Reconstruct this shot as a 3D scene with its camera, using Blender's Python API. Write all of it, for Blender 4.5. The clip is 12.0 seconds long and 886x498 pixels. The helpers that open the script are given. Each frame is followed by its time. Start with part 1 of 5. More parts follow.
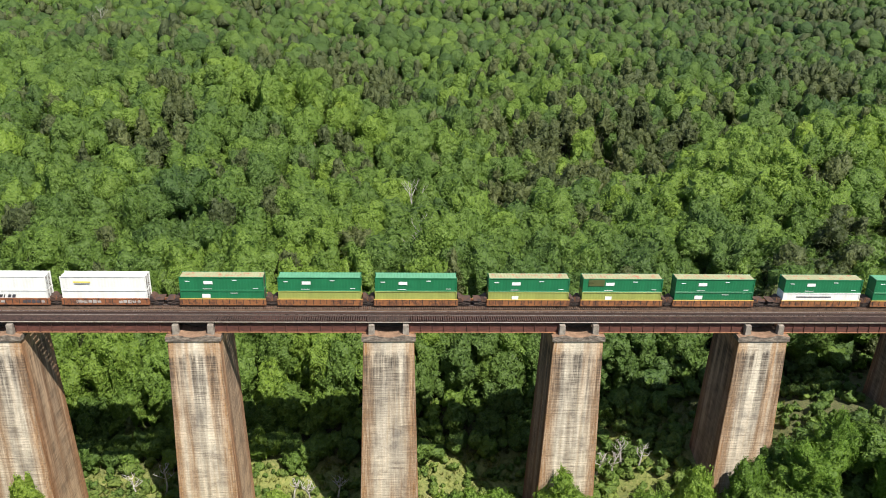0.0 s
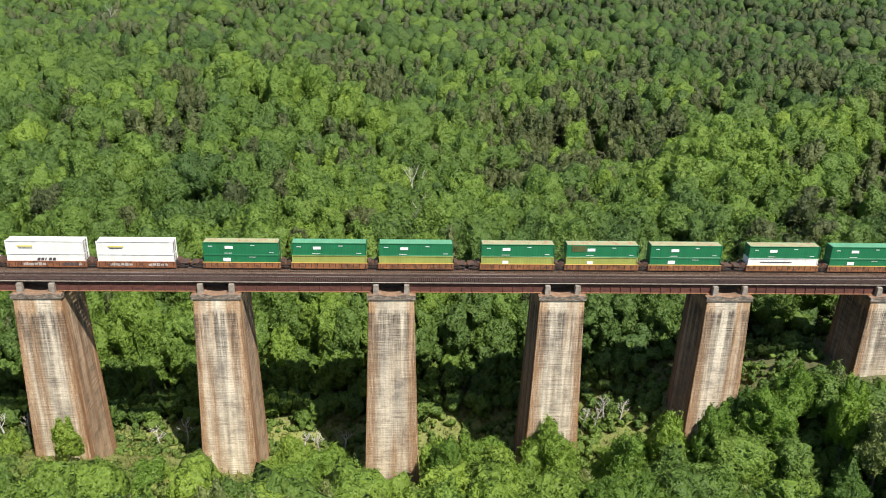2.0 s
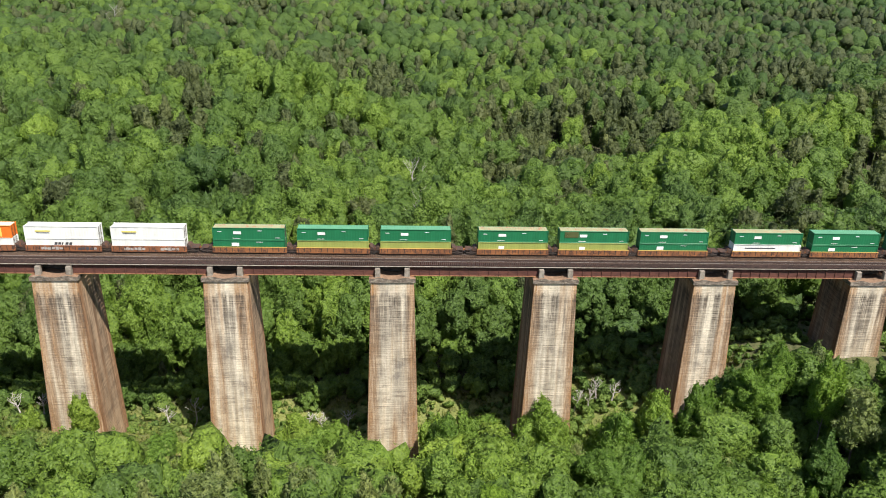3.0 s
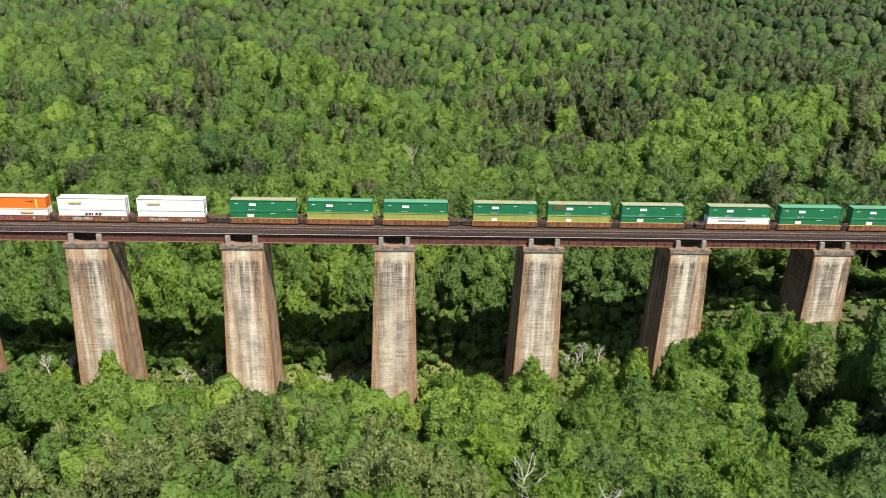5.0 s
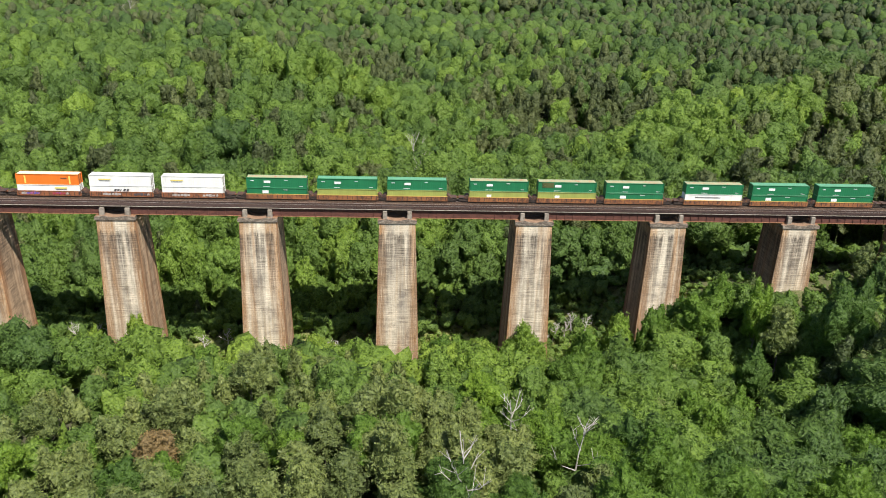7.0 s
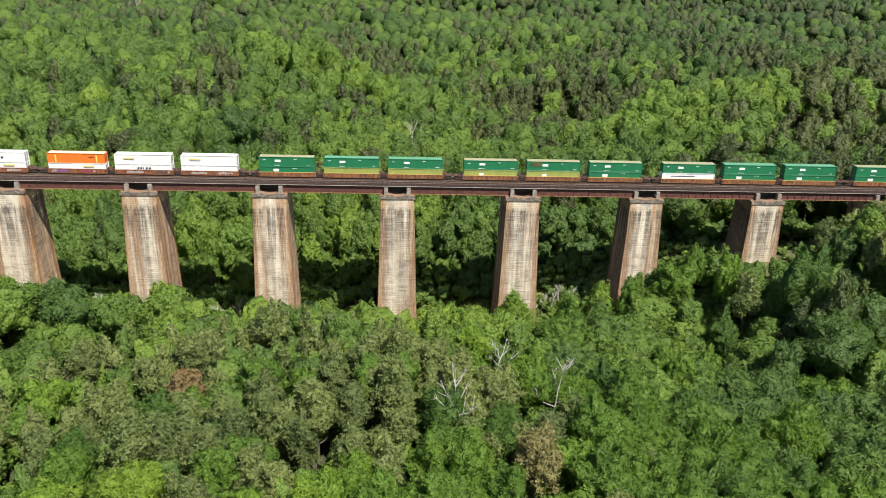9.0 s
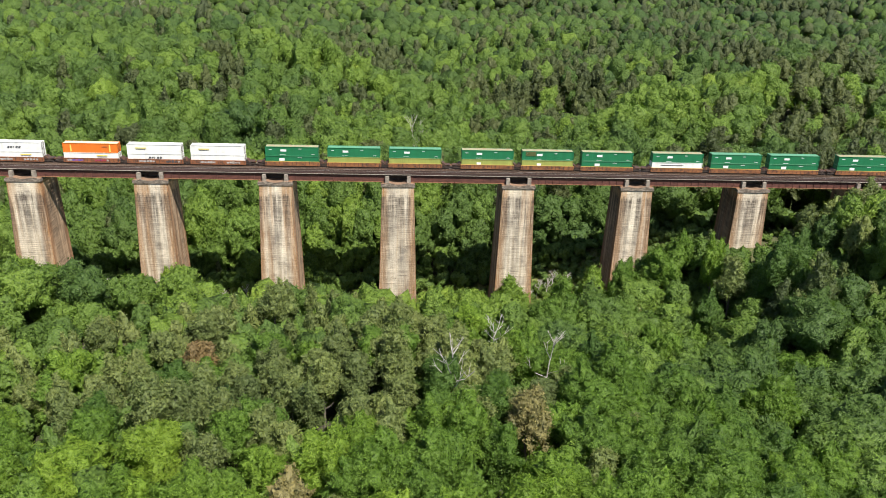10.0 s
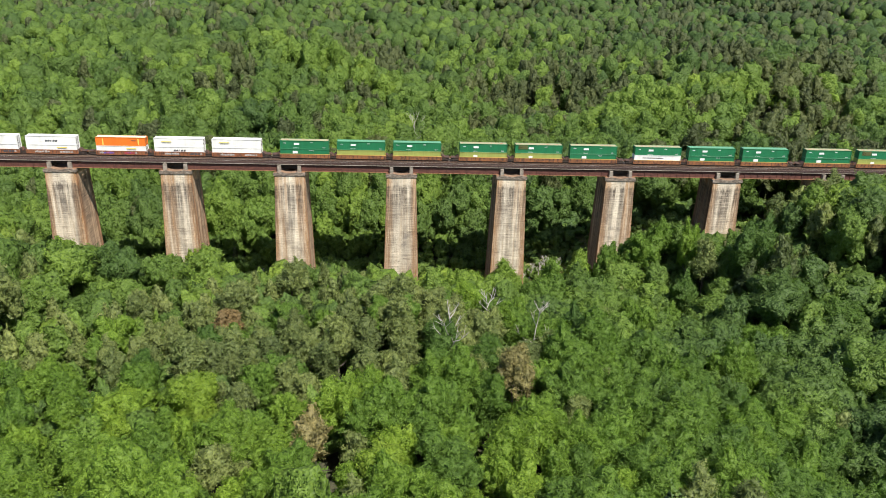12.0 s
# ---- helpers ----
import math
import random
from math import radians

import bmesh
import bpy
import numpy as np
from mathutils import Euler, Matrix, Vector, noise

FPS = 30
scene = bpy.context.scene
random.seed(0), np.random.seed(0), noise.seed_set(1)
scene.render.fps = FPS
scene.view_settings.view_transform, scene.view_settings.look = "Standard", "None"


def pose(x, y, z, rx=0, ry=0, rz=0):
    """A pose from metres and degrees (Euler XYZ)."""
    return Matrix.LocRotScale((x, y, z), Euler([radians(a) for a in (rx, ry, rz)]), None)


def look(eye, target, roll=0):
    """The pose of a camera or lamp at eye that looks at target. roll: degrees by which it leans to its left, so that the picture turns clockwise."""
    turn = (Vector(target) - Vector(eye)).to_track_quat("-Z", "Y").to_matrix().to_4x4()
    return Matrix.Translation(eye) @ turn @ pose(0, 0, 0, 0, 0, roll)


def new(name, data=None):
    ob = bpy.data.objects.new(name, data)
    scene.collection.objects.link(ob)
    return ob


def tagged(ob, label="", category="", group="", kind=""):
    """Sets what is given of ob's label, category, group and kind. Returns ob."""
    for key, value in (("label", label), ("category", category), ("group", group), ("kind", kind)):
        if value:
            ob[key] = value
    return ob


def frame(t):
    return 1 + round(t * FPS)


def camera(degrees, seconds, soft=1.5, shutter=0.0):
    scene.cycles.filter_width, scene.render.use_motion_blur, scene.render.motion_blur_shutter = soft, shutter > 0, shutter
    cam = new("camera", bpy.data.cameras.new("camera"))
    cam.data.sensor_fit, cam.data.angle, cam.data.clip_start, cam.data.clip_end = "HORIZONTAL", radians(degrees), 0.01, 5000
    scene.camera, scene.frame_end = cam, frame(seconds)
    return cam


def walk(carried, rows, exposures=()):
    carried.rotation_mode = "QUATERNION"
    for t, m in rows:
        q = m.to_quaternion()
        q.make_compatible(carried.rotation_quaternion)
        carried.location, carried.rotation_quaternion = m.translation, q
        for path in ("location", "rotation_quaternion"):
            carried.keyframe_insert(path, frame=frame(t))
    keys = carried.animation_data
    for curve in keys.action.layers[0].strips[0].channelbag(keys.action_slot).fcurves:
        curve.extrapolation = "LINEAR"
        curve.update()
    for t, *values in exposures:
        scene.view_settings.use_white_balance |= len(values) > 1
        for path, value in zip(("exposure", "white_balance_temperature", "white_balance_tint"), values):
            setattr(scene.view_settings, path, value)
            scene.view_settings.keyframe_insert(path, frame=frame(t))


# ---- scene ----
cam = camera(58.0, 12.0, soft=0.95)
# seconds, eye (x along the bridge, y across it, z up), yaw, pitch, roll
ROWS = [
    (0.0, 1.978, -134.825, 123.443, -3.391, -21.972, 1.278),
    (0.5, 1.878, -139.675, 123.599, -3.367, -21.945, 1.267),
    (1.0, 1.845, -144.494, 123.620, -3.343, -21.910, 1.268),
    (1.5, 1.840, -149.055, 123.497, -3.329, -21.877, 1.276),
    (2.0, 1.823, -153.304, 123.179, -3.318, -21.843, 1.276),
    (2.5, 1.707, -157.672, 123.141, -3.319, -21.825, 1.297),
    (3.0, 1.725, -162.035, 123.146, -3.308, -21.828, 1.337),
    (5.0, 1.220, -179.829, 123.081, -3.365, -21.945, 1.477),
    (5.5, 1.110, -184.585, 122.997, -3.374, -21.955, 1.479),
    (6.0, 1.014, -189.420, 123.196, -3.362, -21.961, 1.506),
    (6.5, 0.833, -194.074, 123.317, -3.355, -21.978, 1.517),
    (7.0, 0.640, -198.965, 123.372, -3.357, -21.996, 1.507),
    (9.0, 0.310, -219.395, 123.531, -3.465, -22.032, 1.555),
    (9.5, 0.278, -224.809, 123.423, -3.486, -22.023, 1.543),
    (10.0, 0.106, -230.390, 123.364, -3.475, -22.025, 1.534),
    (10.5, 0.087, -236.044, 124.135, -3.443, -22.027, 1.553),
    (11.0, -0.034, -241.760, 125.284, -3.403, -22.047, 1.553),
    (11.5, -0.245, -247.370, 126.374, -3.362, -22.078, 1.534),
    (12.0, -0.445, -253.038, 127.621, -3.347, -22.104, 1.512),
]
walk(cam, [(t, pose(x, y, z, 90 + pitch, 0, yaw) @ pose(0, 0, 0, 0, 0, roll)) for t, x, y, z, yaw, pitch, roll in ROWS])
# ---- end of path ----
rng = np.random.default_rng(7)

# ---------------------------------------------------------------- light
SUN = Vector((0.65, -1.0, 1.85)).normalized()
ELEV = math.asin(SUN.z)
AZIM = math.atan2(SUN.x, SUN.y)
world = bpy.data.worlds.new("sky")
scene.world = world
world.use_nodes = True
wn = world.node_tree
sky = wn.nodes.new("ShaderNodeTexSky")
sky.sky_type = "NISHITA"
sky.sun_disc = False
sky.sun_elevation, sky.sun_rotation = ELEV, AZIM
wn.links.new(sky.outputs[0], wn.nodes["Background"].inputs[0])
wn.nodes["Background"].inputs[1].default_value = 0.08
lamp = bpy.data.lights.new("sun", "SUN")
lamp.energy, lamp.angle, lamp.color = 5.0, radians(0.53), (1.0, 0.95, 0.86)
sun = new("sun", lamp)
sun.matrix_world = look(SUN * 400, (0, 0, 0))
scene.view_settings.exposure = 0.77


# ---------------------------------------------------------------- materials
def material(name, rough=0.8, metal=0.0):
    m = bpy.data.materials.new(name)
    m.use_nodes = True
    nt = m.node_tree
    b = nt.nodes["Principled BSDF"]
    b.inputs["Roughness"].default_value = rough
    b.inputs["Metallic"].default_value = metal
    return m, nt, b


def node(nt, kind, **vals):
    n = nt.nodes.new(kind)
    for k, v in vals.items():
        n.inputs[k].default_value = v
    return n


def ramp(nt, src, stops, out=None):
    r = nt.nodes.new("ShaderNodeValToRGB")
    e = r.color_ramp.elements
    while len(e) < len(stops):
        e.new(0.5)
    for el, (p, c) in zip(e, stops):
        el.position, el.color = p, (*c, 1.0)
    nt.links.new(src, r.inputs[0])
    if out is not None:
        nt.links.new(r.outputs[0], out)
    return r.outputs[0]


def mix(nt, fac, a, b, mode="MIX"):
    n = nt.nodes.new("ShaderNodeMix")
    n.data_type, n.blend_type = "RGBA", mode
    for sock, v in ((n.inputs[0], fac), (n.inputs[6], a), (n.inputs[7], b)):
        if hasattr(v, "is_linked"):
            nt.links.new(v, sock)
        elif isinstance(v, tuple):
            sock.default_value = (*v, 1.0)
        else:
            sock.default_value = v
    return n.outputs[2]


def coords(nt, scale=(1, 1, 1), kind="Object"):
    tc = nt.nodes.new("ShaderNodeTexCoord")
    mp = nt.nodes.new("ShaderNodeMapping")
    mp.inputs["Scale"].default_value = scale
    nt.links.new(tc.outputs[kind], mp.inputs[0])
    return mp.outputs[0]


def place(nt, scale=(1, 1, 1)):
    """Coordinates in the world, in metres."""
    g = nt.nodes.new("ShaderNodeNewGeometry")
    mp = nt.nodes.new("ShaderNodeMapping")
    mp.inputs["Scale"].default_value = scale
    nt.links.new(g.outputs["Position"], mp.inputs[0])
    return mp.outputs[0]


def noise_tex(nt, vec, scale, detail=4.0, rough=0.55):
    n = node(nt, "ShaderNodeTexNoise", Scale=scale, Detail=detail, Roughness=rough)
    nt.links.new(vec, n.inputs["Vector"])
    return n.outputs["Fac"]


def bump(nt, b, height, strength=0.3, distance=0.05):
    n = node(nt, "ShaderNodeBump", Strength=strength, Distance=distance)
    nt.links.new(height, n.inputs["Height"])
    nt.links.new(n.outputs[0], b.inputs["Normal"])


def leaf_material(name, stops, by_object, weight=0.38, leaf=3.0, tilt=0.5, stretch=1.0):
    """Leaves: half reflecting, partly letting light through. The hue goes by tree; each leaf has its own tone and
    tilt, and the loose sprays are cut out between their leaves."""
    m, nt, b = material(name, 0.55)
    b.inputs["Specular IOR Level"].default_value = 0.25
    if by_object:
        hue = nt.nodes.new("ShaderNodeObjectInfo").outputs["Color"]
    else:
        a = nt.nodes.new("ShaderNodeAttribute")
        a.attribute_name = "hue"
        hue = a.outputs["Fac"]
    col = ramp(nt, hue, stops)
    vor = node(nt, "ShaderNodeTexVoronoi", Scale=leaf)
    nt.links.new(place(nt, (1.0, 1.0, stretch)), vor.inputs["Vector"])
    sep = nt.nodes.new("ShaderNodeSeparateColor")
    nt.links.new(vor.outputs["Color"], sep.inputs[0])
    col = mix(nt, 1.0, col, ramp(nt, sep.outputs[0], [(0.0, (0.76, 0.79, 0.80)), (0.5, (1.0, 1.0, 1.0)), (1.0, (1.30, 1.26, 1.12))]), "MULTIPLY")
    isl = nt.nodes.new("ShaderNodeNewGeometry").outputs["Random Per Island"]
    col = mix(nt, 1.0, col, ramp(nt, isl, [(0.0, (0.84, 0.86, 0.87)), (1.0, (1.17, 1.14, 1.08))]), "MULTIPLY")
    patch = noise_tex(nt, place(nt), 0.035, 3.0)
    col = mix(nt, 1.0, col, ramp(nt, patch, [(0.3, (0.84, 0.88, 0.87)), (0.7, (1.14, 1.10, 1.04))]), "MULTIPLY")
    nt.links.new(col, b.inputs["Base Color"])
    # billows of leaves, and the tilt of each leaf
    n1 = node(nt, "ShaderNodeBump", Strength=1.0, Distance=1.2)
    nt.links.new(noise_tex(nt, place(nt), 0.62, 1.0, 0.5), n1.inputs["Height"])
    turn = nt.nodes.new("ShaderNodeVectorMath")
    turn.operation = "MULTIPLY_ADD"
    nt.links.new(vor.outputs["Color"], turn.inputs[0])
    turn.inputs[1].default_value = (2 * tilt,) * 3
    turn.inputs[2].default_value = (-tilt,) * 3
    add = nt.nodes.new("ShaderNodeVectorMath")
    add.operation = "ADD"
    nt.links.new(turn.outputs[0], add.inputs[0])
    nt.links.new(n1.outputs[0], add.inputs[1])
    norm = nt.nodes.new("ShaderNodeVectorMath")
    norm.operation = "NORMALIZE"
    nt.links.new(add.outputs[0], norm.inputs[0])
    nt.links.new(norm.outputs[0], b.inputs["Normal"])
    tr = nt.nodes.new("ShaderNodeBsdfTranslucent")
    nt.links.new(norm.outputs[0], tr.inputs["Normal"])
    nt.links.new(mix(nt, 1.0, col, (1.2, 1.35, 0.5), "MULTIPLY"), tr.inputs[0])
    ms = nt.nodes.new("ShaderNodeMixShader")
    ms.inputs[0].default_value = weight
    nt.links.new(b.outputs[0], ms.inputs[1])
    nt.links.new(tr.outputs[0], ms.inputs[2])
    # gaps between the leaves of a spray
    sp = nt.nodes.new("ShaderNodeAttribute")
    sp.attribute_name = "spray"
    gap = nt.nodes.new("ShaderNodeMath")
    gap.operation = "GREATER_THAN"
    nt.links.new(vor.outputs["Distance"], gap.inputs[0])
    gap.inputs[1].default_value = 0.50
    cut = nt.nodes.new("ShaderNodeMath")
    cut.operation = "MULTIPLY"
    nt.links.new(gap.outputs[0], cut.inputs[0])
    nt.links.new(sp.outputs["Fac"], cut.inputs[1])
    holes = nt.nodes.new("ShaderNodeMixShader")
    nt.links.new(cut.outputs[0], holes.inputs[0])
    nt.links.new(ms.outputs[0], holes.inputs[1])
    nt.links.new(nt.nodes.new("ShaderNodeBsdfTransparent").outputs[0], holes.inputs[2])
    nt.links.new(holes.outputs[0], nt.nodes["Material Output"].inputs[0])
    return m


GREENS = [(0.0, (0.050, 0.100, 0.028)), (0.25, (0.074, 0.138, 0.028)), (0.55, (0.108, 0.190, 0.029)),
          (0.8, (0.150, 0.242, 0.031)), (1.0, (0.200, 0.280, 0.038))]
# bluer than GREENS: the haze of distance put into the leaf colour
FAR_GREENS = [(0.0, (0.058, 0.106, 0.034)), (0.25, (0.080, 0.138, 0.035)), (0.55, (0.110, 0.181, 0.036)),
              (0.8, (0.144, 0.224, 0.037)), (1.0, (0.182, 0.256, 0.044))]
PINES = [(0.0, (0.062, 0.088, 0.034)), (0.2, (0.106, 0.140, 0.050)), (0.45, (0.150, 0.188, 0.064)), (0.85, (0.176, 0.212, 0.072)),
         (0.975, (0.215, 0.190, 0.086)), (1.0, (0.215, 0.152, 0.074))]
# the further half of the scale for pines across the valley, the nearer half lighter, the near slope's sunlight put into
# the colour
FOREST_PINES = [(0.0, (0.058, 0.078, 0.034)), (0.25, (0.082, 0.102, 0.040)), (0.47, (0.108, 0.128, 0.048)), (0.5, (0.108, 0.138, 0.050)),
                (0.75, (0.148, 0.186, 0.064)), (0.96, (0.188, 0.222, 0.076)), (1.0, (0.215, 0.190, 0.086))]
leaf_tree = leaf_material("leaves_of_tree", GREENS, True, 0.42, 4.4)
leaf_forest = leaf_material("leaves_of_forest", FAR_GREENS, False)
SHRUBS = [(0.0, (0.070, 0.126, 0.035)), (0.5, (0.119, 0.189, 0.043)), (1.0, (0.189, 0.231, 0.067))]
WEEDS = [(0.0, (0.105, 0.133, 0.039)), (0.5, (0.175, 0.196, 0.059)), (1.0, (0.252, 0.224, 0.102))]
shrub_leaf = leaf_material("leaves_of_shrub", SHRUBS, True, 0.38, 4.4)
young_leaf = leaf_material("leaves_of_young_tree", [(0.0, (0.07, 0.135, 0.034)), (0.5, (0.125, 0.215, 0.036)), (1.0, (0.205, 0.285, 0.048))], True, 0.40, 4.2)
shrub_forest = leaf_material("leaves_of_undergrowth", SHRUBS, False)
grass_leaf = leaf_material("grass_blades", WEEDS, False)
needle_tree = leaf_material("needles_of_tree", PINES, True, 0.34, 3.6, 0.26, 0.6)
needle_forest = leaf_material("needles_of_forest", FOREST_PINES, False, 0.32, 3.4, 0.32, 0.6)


def bark_material():
    m, nt, b = material("bark", 0.9)
    n = noise_tex(nt, coords(nt, (3, 3, 0.5)), 2.0, 6.0)
    ramp(nt, n, [(0.3, (0.07, 0.055, 0.042)), (0.7, (0.2, 0.17, 0.14))], b.inputs["Base Color"])
    bump(nt, b, n, 0.6, 0.05)
    return m


bark = bark_material()


def deadwood_material():
    m, nt, b = material("dead_wood", 0.85)
    n = noise_tex(nt, coords(nt, (2, 2, 0.6)), 1.5, 5.0)
    ramp(nt, n, [(0.3, (0.26, 0.235, 0.21)), (0.7, (0.5, 0.47, 0.43))], b.inputs["Base Color"])
    return m


dead_wood = deadwood_material()


def ground_material():
    m, nt, b = material("forest_ground", 0.95)
    v = place(nt)
    big = noise_tex(nt, v, 0.08, 5.0)
    fine = noise_tex(nt, v, 1.4, 6.0, 0.7)
    grass = ramp(nt, fine, [(0.3, (0.09, 0.125, 0.03)), (0.55, (0.2, 0.225, 0.06)), (0.8, (0.32, 0.26, 0.12))])
    litter = ramp(nt, fine, [(0.3, (0.025, 0.03, 0.015)), (0.55, (0.06, 0.06, 0.03)), (0.75, (0.10, 0.08, 0.05))])
    a = nt.nodes.new("ShaderNodeAttribute")
    a.attribute_name = "clearing"
    col = mix(nt, a.outputs["Fac"], litter, grass)
    c = nt.nodes.new("ShaderNodeAttribute")
    c.attribute_name = "bare"
    soil = ramp(nt, fine, [(0.3, (0.30, 0.22, 0.13)), (0.7, (0.50, 0.41, 0.28))])
    col = mix(nt, c.outputs["Fac"], col, soil)
    col = mix(nt, 1.0, col, ramp(nt, big, [(0.3, (0.8, 0.82, 0.8)), (0.7, (1.2, 1.15, 1.1))]), "MULTIPLY")
    nt.links.new(col, b.inputs["Base Color"])
    bump(nt, b, fine, 0.8, 0.3)
    return m


ground_mat = ground_material()


def concrete_material():
    """Old board-marked concrete: a clean band under the cap, soot that has run down below it, rust washed down along
    the arrises, pale lime streaks, and thin dark lines where the pours met."""
    m, nt, b = material("old_concrete", 0.9)
    v = place(nt)

    def calc(op, x, y=None, z=None):
        n = nt.nodes.new("ShaderNodeMath")
        n.operation = op
        for sock, val in zip(n.inputs, (x, y, z)):
            if hasattr(val, "is_linked"):
                nt.links.new(val, sock)
            elif val is not None:
                sock.default_value = val
        return n.outputs[0]

    grain = noise_tex(nt, v, 2.6, 6.0, 0.75)
    blot = noise_tex(nt, v, 0.25, 5.0, 0.65)
    washes = noise_tex(nt, place(nt, (0.36, 0.36, 0.014)), 1.7, 3.0, 0.55)
    threads = noise_tex(nt, place(nt, (1.25, 1.25, 0.04)), 1.0, 4.0, 0.65)
    fine = noise_tex(nt, place(nt, (3.4, 3.4, 0.16)), 1.0, 3.0, 0.6)
    pours = noise_tex(nt, place(nt, (0.16, 0.16, 3.6)), 1.0, 4.0, 0.7)
    base = ramp(nt, blot, [(0.32, (0.30, 0.265, 0.22)), (0.46, (0.55, 0.485, 0.385)), (0.66, (0.76, 0.67, 0.53))])
    base = mix(nt, 1.0, base, ramp(nt, grain, [(0.3, (0.82, 0.80, 0.78)), (0.7, (1.12, 1.12, 1.11))]), "MULTIPLY")
    base = mix(nt, 1.0, base, ramp(nt, threads, [(0.32, (0.74, 0.66, 0.58)), (0.43, (0.93, 0.90, 0.87)), (0.52, (1.0, 1.0, 1.0)), (0.60, (1.05, 1.05, 1.05)), (0.70, (1.16, 1.18, 1.20))]), "MULTIPLY")
    # where on the pier: across the face from arris to arris, and down from the cap
    tc = nt.nodes.new("ShaderNodeTexCoord")
    so = nt.nodes.new("ShaderNodeSeparateXYZ")
    nt.links.new(tc.outputs["Object"], so.inputs[0])
    sep = nt.nodes.new("ShaderNodeSeparateXYZ")
    nt.links.new(v, sep.inputs[0])
    depth = calc("SUBTRACT", 50.0, sep.outputs["Z"])
    half = calc("MULTIPLY_ADD", depth, 0.03, 4.85)
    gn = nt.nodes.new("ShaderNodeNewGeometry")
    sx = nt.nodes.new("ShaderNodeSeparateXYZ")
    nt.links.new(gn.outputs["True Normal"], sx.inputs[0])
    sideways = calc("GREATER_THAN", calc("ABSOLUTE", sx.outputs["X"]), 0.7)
    face = calc("DIVIDE", calc("ABSOLUTE", so.outputs["X"]), half)
    flank = calc("DIVIDE", calc("ABSOLUTE", calc("SUBTRACT", so.outputs["Y"], 6.0)), calc("MULTIPLY_ADD", depth, 0.031, 5.88))
    across = calc("ADD", calc("MULTIPLY", face, calc("SUBTRACT", 1.0, sideways)), calc("MULTIPLY", flank, sideways))
    # thin dark lines between the boards, and broader ones where pours met, broken up in patches
    wave = node(nt, "ShaderNodeTexWave", Scale=0.50, Distortion=1.6, Detail=3.0)
    wave.bands_direction = "Z"
    wave.inputs["Detail Scale"].default_value = 0.6
    nt.links.new(v, wave.inputs["Vector"])
    boards = mix(nt, 1.0, ramp(nt, wave.outputs["Fac"], [(0.80, (0, 0, 0)), (0.95, (1, 1, 1))]), ramp(nt, noise_tex(nt, v, 0.5, 4.0, 0.7), [(0.44, (0.04, 0.04, 0.04)), (0.66, (0.50, 0.50, 0.50))]), "MULTIPLY")
    base = mix(nt, boards, base, (0.17, 0.135, 0.105))
    lines = mix(nt, 1.0, ramp(nt, pours, [(0.50, (0, 0, 0)), (0.56, (1, 1, 1))]), ramp(nt, noise_tex(nt, v, 0.4, 4.0, 0.7), [(0.44, (0.03, 0.03, 0.03)), (0.62, (0.60, 0.60, 0.60))]), "MULTIPLY")
    base = mix(nt, lines, base, (0.165, 0.130, 0.10))
    # rust down the arrises and in a few columns of its own
    edge = calc("MULTIPLY_ADD", calc("SUBTRACT", washes, 0.5), 0.7, across)
    rust_edge = ramp(nt, edge, [(0.54, (0, 0, 0)), (0.70, (0.70, 0.70, 0.70)), (0.90, (1, 1, 1))])
    columns = noise_tex(nt, place(nt, (0.30, 0.30, 0.012)), 1.0, 2.0, 0.5)
    rust_fac = mix(nt, 1.0, rust_edge, ramp(nt, columns, [(0.55, (0, 0, 0)), (0.66, (0.85, 0.85, 0.85))]), "LIGHTEN")
    rust_fac = mix(nt, 1.0, rust_fac, ramp(nt, fine, [(0.35, (1, 1, 1)), (0.65, (0.55, 0.55, 0.55))]), "MULTIPLY")
    base = mix(nt, rust_fac, base, ramp(nt, grain, [(0.35, (0.19, 0.090, 0.035)), (0.65, (0.45, 0.240, 0.092))]))
    # soot run down from a ragged line some metres under the cap
    wob = noise_tex(nt, place(nt, (0.9, 0.9, 0.02)), 1.0, 4.0, 0.7)
    fall = calc("MULTIPLY_ADD", calc("SUBTRACT", wob, 0.5), -7.0, depth)
    band = nt.nodes.new("ShaderNodeMapRange")
    band.inputs["From Min"].default_value, band.inputs["From Max"].default_value = 0.0, 40.0
    nt.links.new(fall, band.inputs["Value"])
    where = ramp(nt, band.outputs[0], [(0.0, (0.06, 0.06, 0.06)), (0.06, (0.05, 0.05, 0.05)), (0.085, (1, 1, 1)), (0.20, (0.9, 0.9, 0.9)), (0.40, (0.55, 0.55, 0.55)), (1.0, (0.34, 0.34, 0.34))])
    streak = mix(nt, 1.0, ramp(nt, washes, [(0.40, (0, 0, 0)), (0.48, (0.7, 0.7, 0.7)), (0.55, (1, 1, 1))]), ramp(nt, fine, [(0.42, (1, 1, 1)), (0.56, (0.8, 0.8, 0.8)), (0.68, (0.35, 0.35, 0.35))]), "MULTIPLY")
    streak = mix(nt, 1.0, streak, ramp(nt, pours, [(0.40, (0.6, 0.6, 0.6)), (0.55, (1, 1, 1))]), "MULTIPLY")
    base = mix(nt, mix(nt, 1.0, where, streak, "MULTIPLY"), base, (0.062, 0.047, 0.037))
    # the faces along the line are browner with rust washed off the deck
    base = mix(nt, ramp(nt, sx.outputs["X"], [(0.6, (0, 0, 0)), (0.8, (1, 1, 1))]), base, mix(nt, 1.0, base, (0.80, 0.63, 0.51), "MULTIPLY"))
